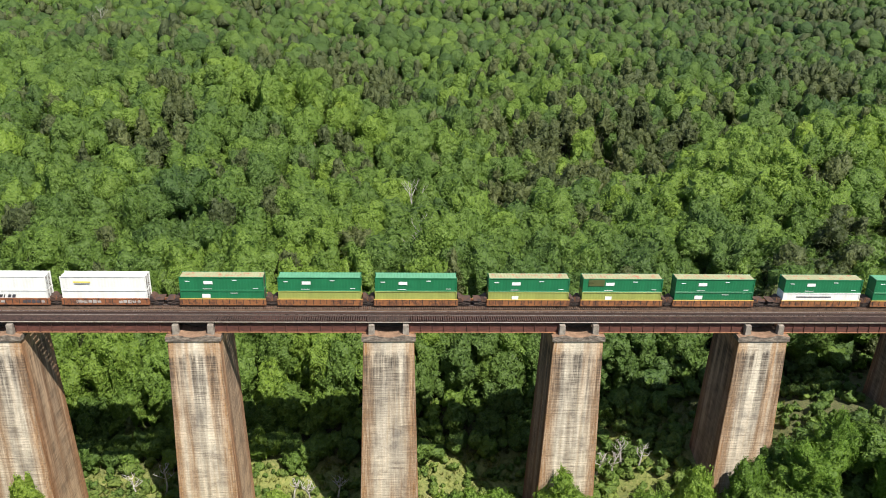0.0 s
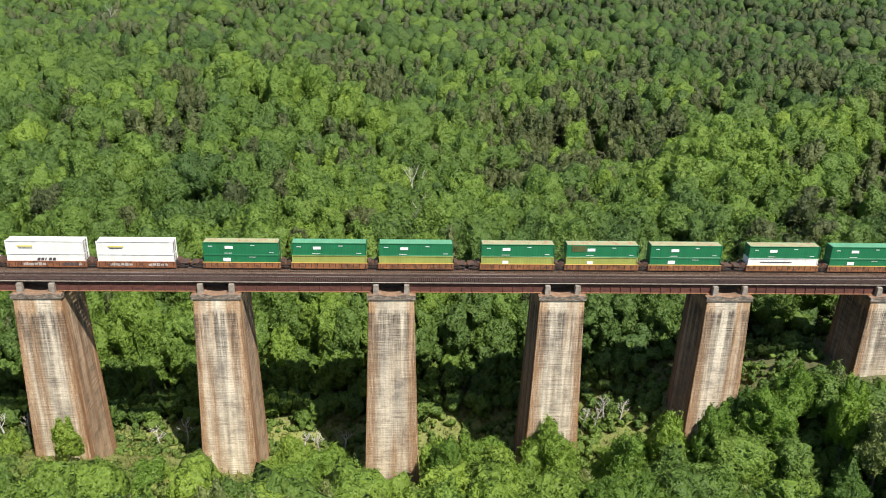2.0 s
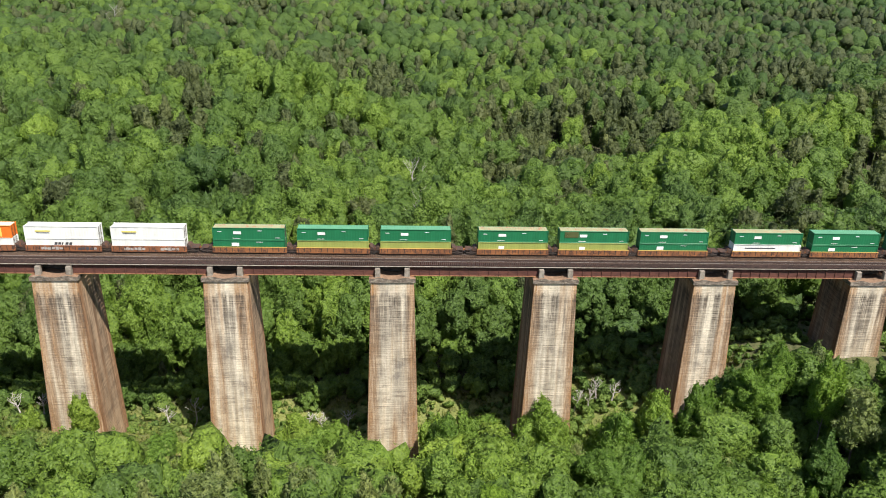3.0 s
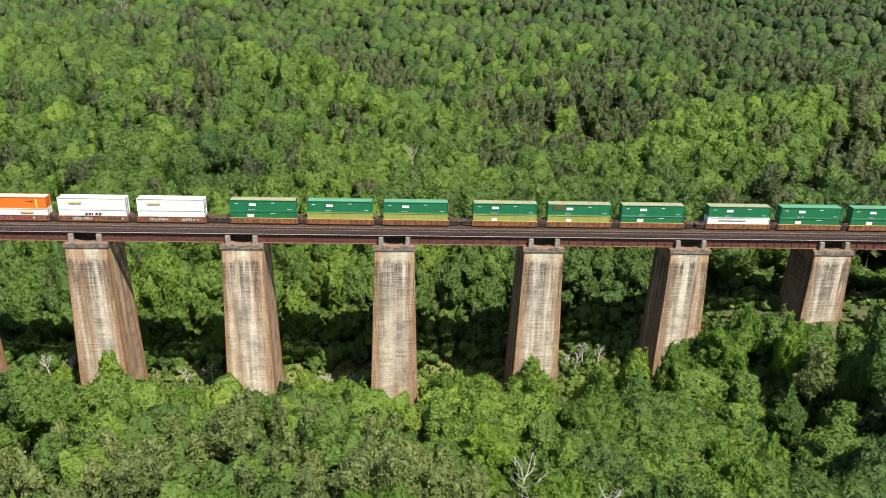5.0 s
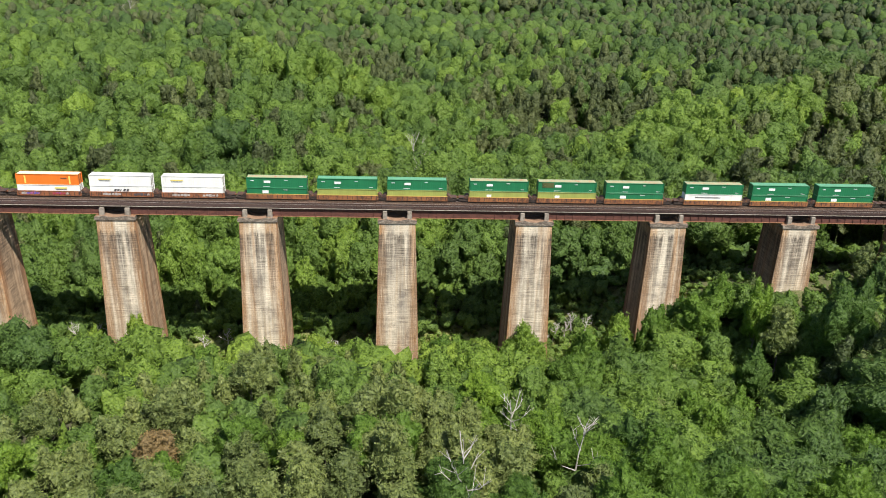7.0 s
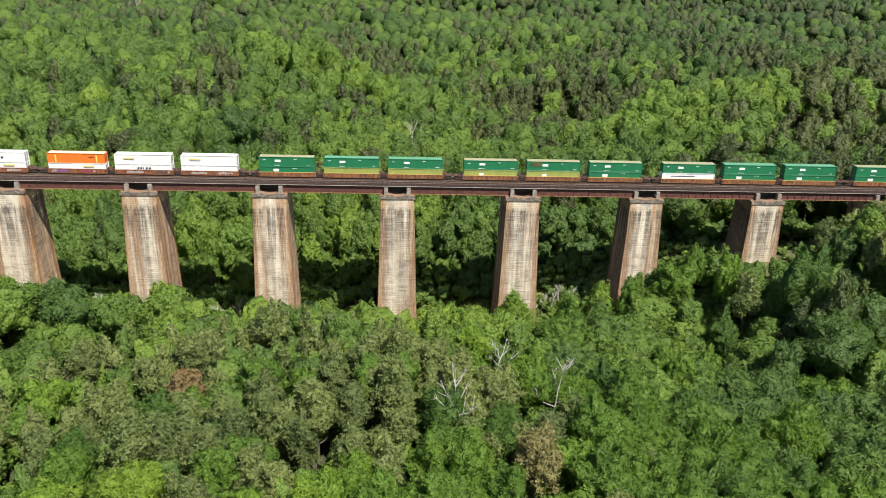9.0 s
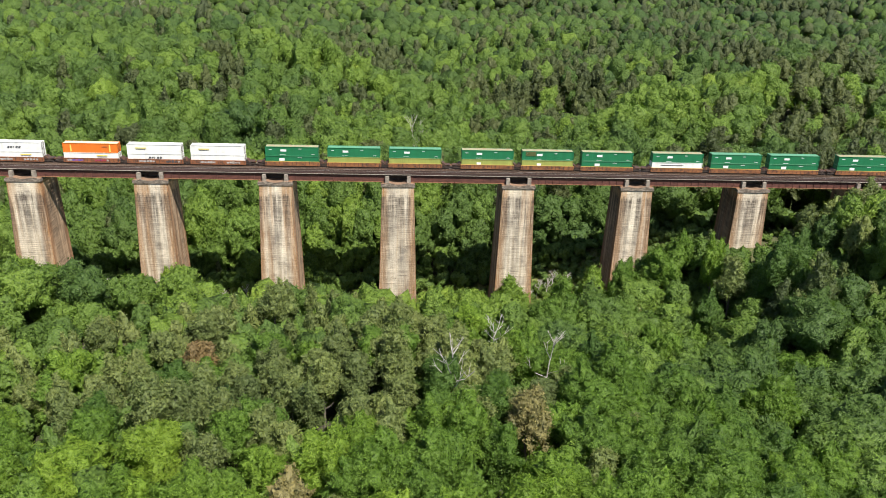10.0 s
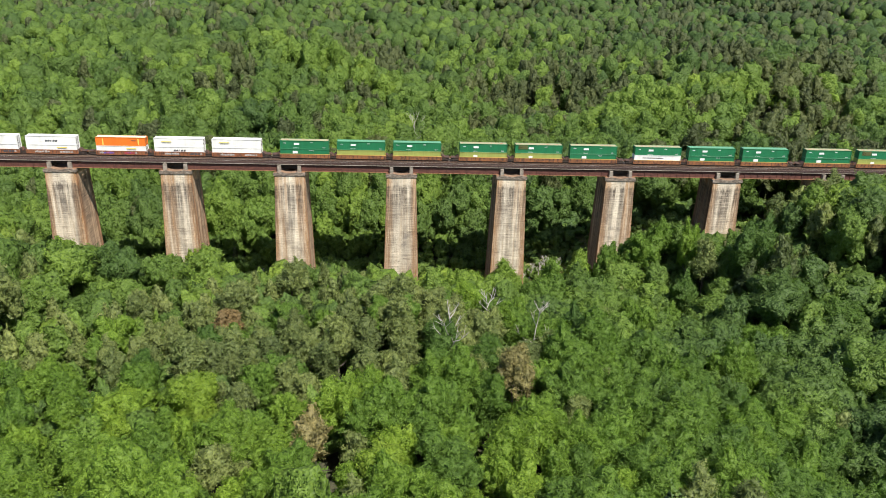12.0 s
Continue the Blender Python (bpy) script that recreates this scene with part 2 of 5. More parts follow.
    # on -x the tint is darker as well, shade painted into the concrete
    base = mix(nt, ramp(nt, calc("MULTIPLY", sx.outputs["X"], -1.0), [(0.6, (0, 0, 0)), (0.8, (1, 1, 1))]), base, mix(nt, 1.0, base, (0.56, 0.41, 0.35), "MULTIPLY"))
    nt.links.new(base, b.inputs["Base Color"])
    bump(nt, b, pours, 0.5, 0.06)
    return m


concrete = concrete_material()


def simple(name, c1, c2, scale=1.2, rough=0.8, metal=0.0, stretch=(1, 1, 1), strength=0.2, lo=0.32, hi=0.68):
    m, nt, b = material(name, rough, metal)
    n = noise_tex(nt, place(nt, stretch), scale, 6.0, 0.65)
    ramp(nt, n, [(lo, c1), (hi, c2)], b.inputs["Base Color"])
    if strength:
        bump(nt, b, n, strength, 0.03)
    return m




def cap_material():
    """Sooty concrete whose top is washed orange with rust from the girders."""
    m, nt, b = material("stained_cap_concrete", 0.9)
    v = place(nt)
    n = noise_tex(nt, place(nt, (1.0, 1.0, 2.5)), 0.9, 6.0, 0.7)
    front = ramp(nt, n, [(0.34, (0.05, 0.04, 0.032)), (0.5, (0.15, 0.12, 0.095)), (0.66, (0.33, 0.28, 0.22))])
    rust = ramp(nt, n, [(0.3, (0.11, 0.065, 0.04)), (0.7, (0.29, 0.18, 0.115))])
    gn = nt.nodes.new("ShaderNodeNewGeometry")
    sp = nt.nodes.new("ShaderNodeSeparateXYZ")
    nt.links.new(gn.outputs["True Normal"], sp.inputs[0])
    nt.links.new(mix(nt, ramp(nt, sp.outputs["Z"], [(0.3, (0, 0, 0)), (0.6, (1, 1, 1))]), front, rust), b.inputs["Base Color"])
    bump(nt, b, n, 0.3, 0.04)
    return m


cap_mat = cap_material()
pedestal_mat = simple("pedestal_concrete", (0.14, 0.115, 0.09), (0.31, 0.27, 0.225), 1.2, 0.9)
steel = simple("rusty_girder_steel", (0.050, 0.018, 0.014), (0.135, 0.048, 0.034), 0.7, 0.75, 0.0, (0.6, 1, 1.8))
flange_mat = simple("rusty_flange_steel", (0.14, 0.06, 0.03), (0.30, 0.15, 0.07), 0.8, 0.75)
tie_mat = simple("creosoted_timber", (0.012, 0.007, 0.006), (0.085, 0.047, 0.038), 1.5, 0.9)
old_tie_mat = simple("weathered_brown_timber", (0.025, 0.015, 0.011), (0.19, 0.125, 0.085), 1.6, 0.9)
plank_mat = simple("weathered_ochre_planks", (0.05, 0.03, 0.02), (0.155, 0.095, 0.058), 1.3, 0.9, 0.0, (0.5, 2.0, 1.0))
walk_mat = simple("rusty_walkway", (0.014, 0.008, 0.007), (0.055, 0.028, 0.019), 1.1, 0.85)
rail_mat = simple("rusty_rail_steel", (0.055, 0.032, 0.024), (0.12, 0.075, 0.055), 2.0, 0.7)
rail_head = simple("polished_rail_head", (0.26, 0.235, 0.22), (0.46, 0.43, 0.41), 2.0, 0.45, 0.2)
pipe_mat = simple("weathered_edge_timber", (0.22, 0.18, 0.14), (0.46, 0.41, 0.34), 1.2, 0.85)


def paint(name, col, worn, amount=0.72, rough=0.45):
    """Painted container steel with dust, fading and scuffs."""
    m, nt, b = material(name, rough)
    v = place(nt)
    dust = noise_tex(nt, place(nt, (0.5, 0.5, 0.12)), 1.3, 5.0, 0.6)
    wear = noise_tex(nt, v, 0.9, 8.0, 0.75)
    c = mix(nt, 1.0, col, ramp(nt, dust, [(0.3, (0.84, 0.84, 0.83)), (0.7, (1.06, 1.06, 1.05))]), "MULTIPLY")
    f = ramp(nt, wear, [(amount, (0, 0, 0)), (amount + 0.09, (1, 1, 1))])
    c = mix(nt, f, c, worn)
    nt.links.new(c, b.inputs["Base Color"])
    return m


white_paint = paint("white_container_paint", (0.75, 0.75, 0.725), (0.5, 0.46, 0.4), 0.64)
orange_paint = paint("orange_container_paint", (0.72, 0.17, 0.022), (0.5, 0.25, 0.1), 0.7)
cream_paint = paint("cream_container_roof", (0.66, 0.60, 0.42), (0.45, 0.34, 0.2), 0.62)
green_paint = paint("green_container_paint", (0.014, 0.15, 0.062), (0.09, 0.19, 0.10), 0.68)
teal_paint = paint("light_green_container_roof", (0.10, 0.28, 0.155), (0.2, 0.3, 0.2), 0.66)
olive_paint = paint("faded_olive_container_roof", (0.31, 0.31, 0.17), (0.36, 0.13, 0.07), 0.53)
lime_paint = paint("yellow_green_container_paint", (0.28, 0.315, 0.082), (0.24, 0.22, 0.09), 0.68)
car_mat = paint("rust_brown_wagon_paint", (0.24, 0.088, 0.035), (0.09, 0.04, 0.024), 0.5, 0.8)
car_dark = paint("dark_rusty_wagon_steel", (0.075, 0.038, 0.024), (0.03, 0.02, 0.018), 0.48, 0.85)
car_orange = paint("faded_orange_wagon_paint", (0.25, 0.10, 0.036), (0.10, 0.042, 0.022), 0.48, 0.75)
chord_yellow = paint("ochre_wagon_chord", (0.42, 0.25, 0.06), (0.2, 0.09, 0.04), 0.6, 0.7)
pale_mark = paint("pale_spray_paint", (0.4, 0.38, 0.36), (0.2, 0.1, 0.06), 0.55)
# sooty wheels and frames; also the painted shade in the gaps over the piers
black_mat = simple("sooty_gear_and_gap_shade", (0.025, 0.02, 0.018), (0.08, 0.055, 0.042), 1.5, 0.8)
yellow_mark = paint("yellow_marking", (0.74, 0.62, 0.14), (0.7, 0.64, 0.4), 0.62)
grey_mark = paint("dark_grey_marking", (0.06, 0.06, 0.07), (0.2, 0.2, 0.2), 0.7)
placard = paint("white_placard", (0.78, 0.78, 0.76), (0.55, 0.5, 0.5), 0.7)
red_mark = paint("red_spray_paint", (0.32, 0.03, 0.05), (0.2, 0.1, 0.25), 0.5)
blue_mark = paint("blue_spray_paint", (0.08, 0.08, 0.35), (0.4, 0.1, 0.2), 0.5)


# ---------------------------------------------------------------- mesh helpers
def box(bm, x0, x1, y0, y1, z0, z1, mat=0):
    vs = [bm.verts.new((x, y, z)) for x in (x0, x1) for y in (y0, y1) for z in (z0, z1)]
    for q in ((0, 1, 3, 2), (4, 6, 7, 5), (0, 4, 5, 1), (2, 3, 7, 6), (0, 2, 6, 4), (1, 5, 7, 3)):
        bm.faces.new([vs[i] for i in q]).material_index = mat
    return vs


def link_mesh(name, bm, mats, parent=None, label="", bevel=0.0):
    if bevel:
        bmesh.ops.bevel(bm, geom=bm.edges[:], offset=bevel, segments=1, affect="EDGES", clamp_overlap=True)
    bmesh.ops.recalc_face_normals(bm, faces=bm.faces[:])
    me = bpy.data.meshes.new(name)
    bm.to_mesh(me)
    bm.free()
    for m in (mats if isinstance(mats, (list, tuple)) else [mats]):
        me.materials.append(m)
    ob = new(name, me)
    if parent is not None:
        ob.parent = parent
    if label:
        ob["label"] = label
    return ob


def part(name, bm, mats, parent, label="", bevel=0.0):
    return link_mesh(name, bm, mats, parent, label, bevel)


def block(name, dims, mats, parent, label="", bevel=0.0):
    bm = bmesh.new()
    box(bm, *dims)
    return part(name, bm, mats, parent, label, bevel)


def thing(name, at, label, category, group=""):
    ob = new(name)
    ob.empty_display_size = 0.5
    ob.matrix_world = pose(*at)
    return tagged(ob, label, category, group)


def mesh_from_arrays(name, verts, tris, mats, mat_index=None, hue=None, spray=None):
    """A triangle mesh from arrays."""
    me = bpy.data.meshes.new(name)
    n, k = len(verts), len(tris)
    me.vertices.add(n)
    me.vertices.foreach_set("co", np.asarray(verts, np.float32).ravel())
    me.loops.add(3 * k)
    me.loops.foreach_set("vertex_index", np.asarray(tris, np.int32).ravel())
    me.polygons.add(k)
    me.polygons.foreach_set("loop_start", np.arange(0, 3 * k, 3, dtype=np.int32))
    for m in mats:
        me.materials.append(m)
    if mat_index is not None:
        me.polygons.foreach_set("material_index", np.asarray(mat_index, np.int32))
    if hue is not None:
        me.attributes.new("hue", "FLOAT", "FACE").data.foreach_set("value", np.asarray(hue, np.float32))
    me.update(calc_edges=True)
    me.shade_smooth()
    if spray is not None:
        me.attributes.new("spray", "FLOAT", "FACE").data.foreach_set("value", np.asarray(spray, np.float32))
    return me


# ---------------------------------------------------------------- the lie of the land
STREAM = [(-320, 90), (-150, 50), (-70, 24), (-20, 16), (28, 8), (72, -48), (95, -120), (120, -400)]


def smooth(a, b, v):
    t = np.clip((v - a) / (b - a), 0, 1)
    return t * t * (3 - 2 * t)


def stream_distance(x, y):
    d = np.full(np.shape(x), 1e9)
    for (ax, ay), (bx, by) in zip(STREAM, STREAM[1:]):
        ux, uy = bx - ax, by - ay
        t = np.clip(((x - ax) * ux + (y - ay) * uy) / (ux * ux + uy * uy), 0, 1)
        d = np.minimum(d, np.hypot(x - ax - t * ux, y - ay - t * uy))
    return d


def hump(x, y, cx, cy, r, h):
    return h * np.exp(-((x - cx) ** 2 + (y - cy) ** 2) / (r * r))


def ridge(x, y, a, b, r, h):
    t = np.clip(((x - a[0]) * (b[0] - a[0]) + (y - a[1]) * (b[1] - a[1])) / ((b[0] - a[0]) ** 2 + (b[1] - a[1]) ** 2), 0, 1)
    return h * np.exp(-((x - a[0] - t * (b[0] - a[0])) ** 2 + (y - a[1] - t * (b[1] - a[1])) ** 2) / (r * r))


def height(x, y):
    """Ground height: a rolling upland with a steep stream valley under the viaduct."""
    x, y = np.asarray(x, float), np.asarray(y, float)
    d = stream_distance(x, y)
    z = 27 - 25.5 * np.exp(-(d / 40) ** 2)
    far = smooth(60, 160, y)
    z = z + far * (5.5 * np.sin(x / 61 + 1.3 * np.sin(y / 90)) * np.cos(y / 75 + 0.6) + 3.2 * np.sin(x / 31 + y / 38 + 1.5 * np.sin(y / 57)))
    z = z + hump(x, y, 200, 230, 80, 14) + hump(x, y, 45, 140, 55, -5) + hump(x, y, -48, 208, 46, 22) + hump(x, y, -50, 290, 48, -14) + ridge(x, y, (112, 104), (215, 160), 25, 14) + ridge(x, y, (95, 172), (205, 222), 34, -13)
    z = z + hump(x, y, 95, -5, 26, 8) + hump(x, y, -10, 315, 75, -14) + hump(x, y, -168, 338, 80, 7) + hump(x, y, -70, -12, 14, 3)
    z = z + hump(x, y, -10, -110, 50, 3) + hump(x, y, 155, -18, 32, 11)
    z = z + 22 * smooth(560, 1100, y) + 60 * smooth(1000, 3000, y)
    side = smooth(190, 235, np.abs(x)) * np.exp(-((y - 6.5) / 16) ** 2)
    return z * (1 - side) + 52.6 * side


def axis(lo, hi, step, out, far_step):
    a = list(np.arange(lo, hi + 0.1, step))
    v, s = hi, step
    while v < out:
        s = min(s * 1.15, far_step)
        v += s
        a.append(v)
    b, v, s = [], lo, step
    while v > -out:
        s = min(s * 1.15, far_step)
        v -= s
        b.append(v)
    return np.array(b[::-1] + a)


def build_ground():
    xs = axis(-180, 180, 2.5, 3000, 200)
    ys = axis(-160, 160, 2.5, 3000, 200)
    X, Y = np.meshgrid(xs, ys)
    Z = height(X, Y)
    lump = np.array([[noise.noise(Vector((x * 0.22, y * 0.22, 0))) for x in xs] for y in ys])
    Z = Z + 0.5 * lump
    nx, ny = len(xs), len(ys)
    i = np.arange(ny - 1)[:, None] * nx + np.arange(nx - 1)[None, :]
    quads = np.stack([i, i + 1, i + nx + 1, i + nx], -1).reshape(-1, 4)
    tris = np.concatenate([quads[:, [0, 1, 2]], quads[:, [0, 2, 3]]])
    me = mesh_from_arrays("ground", np.stack([X, Y, Z], -1).reshape(-1, 3), tris, [ground_mat])
    clear = np.clip(1.3 - np.maximum(np.abs(Y - 4) - 18, 0) / 7, 0, 1) * (0.85 + 0.4 * lump) * (1 - 0.7 * smooth(62, 75, X))
    bare = np.clip(1.6 - np.hypot((X - 11.8 + 0.15 * (Y - 7)) / 1.7, (Y - 7.5) / 6.5), 0, 1)
    bare = np.maximum(bare, np.clip(1.2 - np.hypot((X - 24) / 2.0, (Y + 3) / 2.5), 0, 1))
    bare = np.maximum(bare, np.clip(1.2 - np.hypot((X - 52) / 3, (Y + 2) / 2.0), 0, 0.8))
    for nm, val in (("clearing", clear), ("bare", bare)):
        me.attributes.new(nm, "FLOAT", "POINT").data.foreach_set("value", np.clip(val, 0, 1).astype(np.float32).ravel())
    me.shade_smooth()
    return tagged(new("ground", me), "forest floor with leaf litter and a grassy cleared strip", "ground", kind="structure")


build_ground()

# ---------------------------------------------------------------- the viaduct
SPAN, GRADE = 36.6, -0.0072
CAP = 50.0
DEPTH = 12.0


def deck(x):
    return CAP + GRADE * x


def prism(bm, w0, d0a, d0b, z0, w1, d1a, d1b, z1):
    lo = [bm.verts.new(p) for p in ((-w0, d0a, z0), (w0, d0a, z0), (w0, d0b, z0), (-w0, d0b, z0))]
    hi = [bm.verts.new(p) for p in ((-w1, d1a, z1), (w1, d1a, z1), (w1, d1b, z1), (-w1, d1b, z1))]
    bm.faces.new(lo[::-1])
    bm.faces.new(hi)
    for i in range(4):
        j = (i + 1) % 4
        bm.faces.new((lo[i], lo[j], hi[j], hi[i]))


def build_pier(k):
    x = k * SPAN
    top = deck(x)
    foot = float(min(height(x + a, b) for a in (-7, 7) for b in (-2, 15))) - 2.0
    h = top - foot
    p = thing("bridge_pier", (x, 0, foot), "tall tapered concrete railway pier, streaked with rust and soot", "bridge pier", "viaduct piers")
    bm = bmesh.new()
    w, bx, by = 4.85, 0.030, 0.031
    prism(bm, w + bx * h, 0.12 - by * h, DEPTH - 0.12 + by * h, 0, w, 0.12, DEPTH - 0.12, h)
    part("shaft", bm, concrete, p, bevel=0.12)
    # cap with a shallow saddle between the pedestals
    bm = bmesh.new()
    n = 12
    prof = [(-5.15, h), (-5.15, h + 0.92)]
    prof += [(-2.6 + 5.2 * i / n, h + 0.92 + 0.5 * (2 * i / n - 1) ** 2 - 0.5 + 0.45) for i in range(n + 1)]
    prof += [(5.15, h + 0.92), (5.15, h)]
    front = [bm.verts.new((a, -0.15, b)) for a, b in prof]
    back = [bm.verts.new((a, DEPTH + 0.15, b)) for a, b in prof]
    bm.faces.new(front)
    bm.faces.new(back[::-1])
    for i in range(len(prof)):
        j = (i + 1) % len(prof)
        bm.faces.new((front[j], front[i], back[i], back[j]))
    part("cap", bm, cap_mat, p, "stained overhanging concrete cap")
    for sx in (-3.25, 3.25):
        for y0, y1 in ((0.25, 1.35), (DEPTH - 1.35, DEPTH - 0.25)):
            bm = bmesh.new()
            prism(bm, 0.62, y0, y1, 0, 0.55, y0 + 0.05, y1 - 0.05, 2.3)
            o = part("pedestal", bm, pedestal_mat, p, "grey concrete bearing pedestal", bevel=0.06)
            o.location = (sx, 0, h + 0.9)
    return p


for k in range(-5, 6):
    build_pier(k)

GIRDER_Y = (1.4, 5.0, 7.6, DEPTH - 1.0)


def build_span(k):
    """The long plate-girder span between two piers."""
    x0, x1 = k * SPAN + 3.9, (k + 1) * SPAN - 3.9
    xm = (x0 + x1) / 2
    length = x1 - x0
    s = thing("girder_span", (xm, 0, deck(xm)), "rust-brown riveted steel plate girder span resting on pier caps", "bridge span", "girder spans")
    s.rotation_euler = (0, -math.atan(GRADE), 0)
    a, b = -length / 2, length / 2
    for i, y in enumerate(GIRDER_Y):
        web = block("girder", (a, b, y - 0.02, y + 0.02, 1.3, 3.3), steel, s)
        block("bottom_flange", (a, b, y - 0.28, y + 0.28, 1.2, 1.3), flange_mat, web, "orange-rusted bottom flange")
        block("top_flange", (a, b, y - 0.28, y + 0.28, 3.3, 3.38), steel, web)
        if i in (0, 3):
            n = 13
            for j in range(n + 1):
                x = a + 0.1 + (length - 0.2) * j / n
                if i == 0 or j % 4 == 0:
                    block("stiffener", (x - 0.06, x + 0.06, y - 0.20, y + 0.20, 1.3, 3.3), steel, web)
    for x in (a + 0.3, 0, b - 0.3):
        block("cross_frame", (x - 0.06, x + 0.06, GIRDER_Y[0], GIRDER_Y[-1], 1.6, 3.1), steel, s)
    for x in (a + 0.5, b - 0.5):
        for y in GIRDER_Y:
            block("bearing", (x - 0.45, x + 0.45, y - 0.35, y + 0.35, 0.90, 1.2), flange_mat, s)
    return s


def build_short_span(k):
    """The short span over a pier, set back from the face."""
    x = k * SPAN
    s = thing("short_girder_span", (x, 0, deck(x)), "short steel girder span over a pier, with black sheets for shade", "bridge span", "short spans")
    for y in GIRDER_Y[1:3]:
        block("web", (-3.7, 3.7, y - 0.15, y + 0.15, 2.0, 3.32), steel, s)
        block("flange", (-3.7, 3.7, y - 0.28, y + 0.28, 1.8, 2.0), steel, s)
    # plate added to stop light falling between the sleepers here
    block("cover_plate", (-3.85, 3.85, 1.15, DEPTH - 0.8, 3.34, 3.375), black_mat, s, "black plate added under the sleepers to block light")
    # black sheets behind the pedestals, the gap's shade put into colour
    for y in (4.2, DEPTH - 3.6):
        block("web", (-3.7, 3.7, y - 0.05, y + 0.05, 1.0, 3.33), black_mat, s)
    return s


for k in range(-5, 5):
    build_span(k)
for k in range(-5, 6):
    build_short_span(k)

X0, X1 = -215.0, 215.0


def along(name, y, z0, z1, half, mat, parent, label="", bevel=0.0):
    bm = bmesh.new()
    box(bm, X0, X1, y - half, y + half, z0, z1)
    return part(name, bm, mat, parent, label, bevel)


TRACKS = {"near": 4.2, "far": 8.6}
TIE_STEP = 0.44


def build_track(y, ya, yb, tie_mat):
    t = thing("railway_track", (0, 0, CAP), "open-deck railway track of rusty rails on dark timber sleepers", "railway track", "tracks")
    t.rotation_euler = (0, -math.atan(GRADE), 0)
    for dy in (-0.755, 0.755):
        bm = bmesh.new()
        box(bm, X0, X1, y + dy - 0.07, y + dy + 0.07, 3.64, 3.66)
        box(bm, X0, X1, y + dy - 0.012, y + dy + 0.012, 3.66, 3.77)
        box(bm, X0, X1, y + dy - 0.037, y + dy + 0.037, 3.77, 3.815)
        rail = part("rail", bm, rail_mat, t)
        block("rail_head", (X0, X1, y + dy - 0.034, y + dy + 0.034, 3.8155, 3.825), rail_head, rail, "wheel-polished top of the rail")
    for dy in (-0.35, 0.35):
        bm = bmesh.new()
        box(bm, X0, X1, y + dy - 0.045, y + dy + 0.045, 3.64, 3.78)
        part("guard_rail", bm, walk_mat, t, "rusty inner guard rail")
    n = int((X1 - X0) / TIE_STEP)
    bm = bmesh.new()
    box(bm, -0.125, 0.125, ya, yb, 3.385, 3.64)
    first = part("sleeper", bm, tie_mat, t, bevel=0.015)
    shared = first.data
    rest = bmesh.new()
    placed = False
    for i in range(n):
        x = X0 + (i + 0.5) * TIE_STEP + random.uniform(-0.025, 0.025)
        if -50 < x < 75:
            o = first if not placed else new("sleeper", shared)
            placed = True
            o.parent = t
            o.location = (x, random.uniform(-0.08, 0.08), random.uniform(-0.004, 0.012))
            o.rotation_euler = (0, 0, random.uniform(-0.006, 0.006))
        else:
            d = random.uniform(-0.08, 0.08)
            box(rest, x - 0.125, x + 0.125, ya + d, yb + d, 3.385, 3.64)
    tagged(part("sleeper_bed", rest, tie_mat, t), kind="stuff")
    return t


build_track(TRACKS["near"], 1.55, 5.75, tie_mat)
build_track(TRACKS["far"], 6.55, 10.6, old_tie_mat)


def build_walkway(y0, y1, edge, floor):
    w = thing("bridge_walkway", (0, 0, CAP), "narrow rusty walkway along the bridge deck", "walkway", "walkways")
    w.rotation_euler = (0, -math.atan(GRADE), 0)
    n = 36
    step = (X1 - X0) / n
    for i in range(n):
        a = X0 + i * step
        block("grating", (a + 0.02, a + step - 0.02, y0, y1, 3.42, 3.5), floor, w)
    if edge is not None:
        along("edge_timber", edge, 3.55, 3.66, 0.055, pipe_mat, w, "sun-bleached timber along the deck edge")
    return w


build_walkway(0.95, 1.5, 0.85, walk_mat)
build_walkway(5.85, 6.45, None, plank_mat)
build_walkway(10.7, 11.4, 11.5, walk_mat)

# ---------------------------------------------------------------- the train
UNIT, CAR = 18.72, 59.7
LONG, WIDE = 15.85, 2.59
RAIL_TOP = 3.82


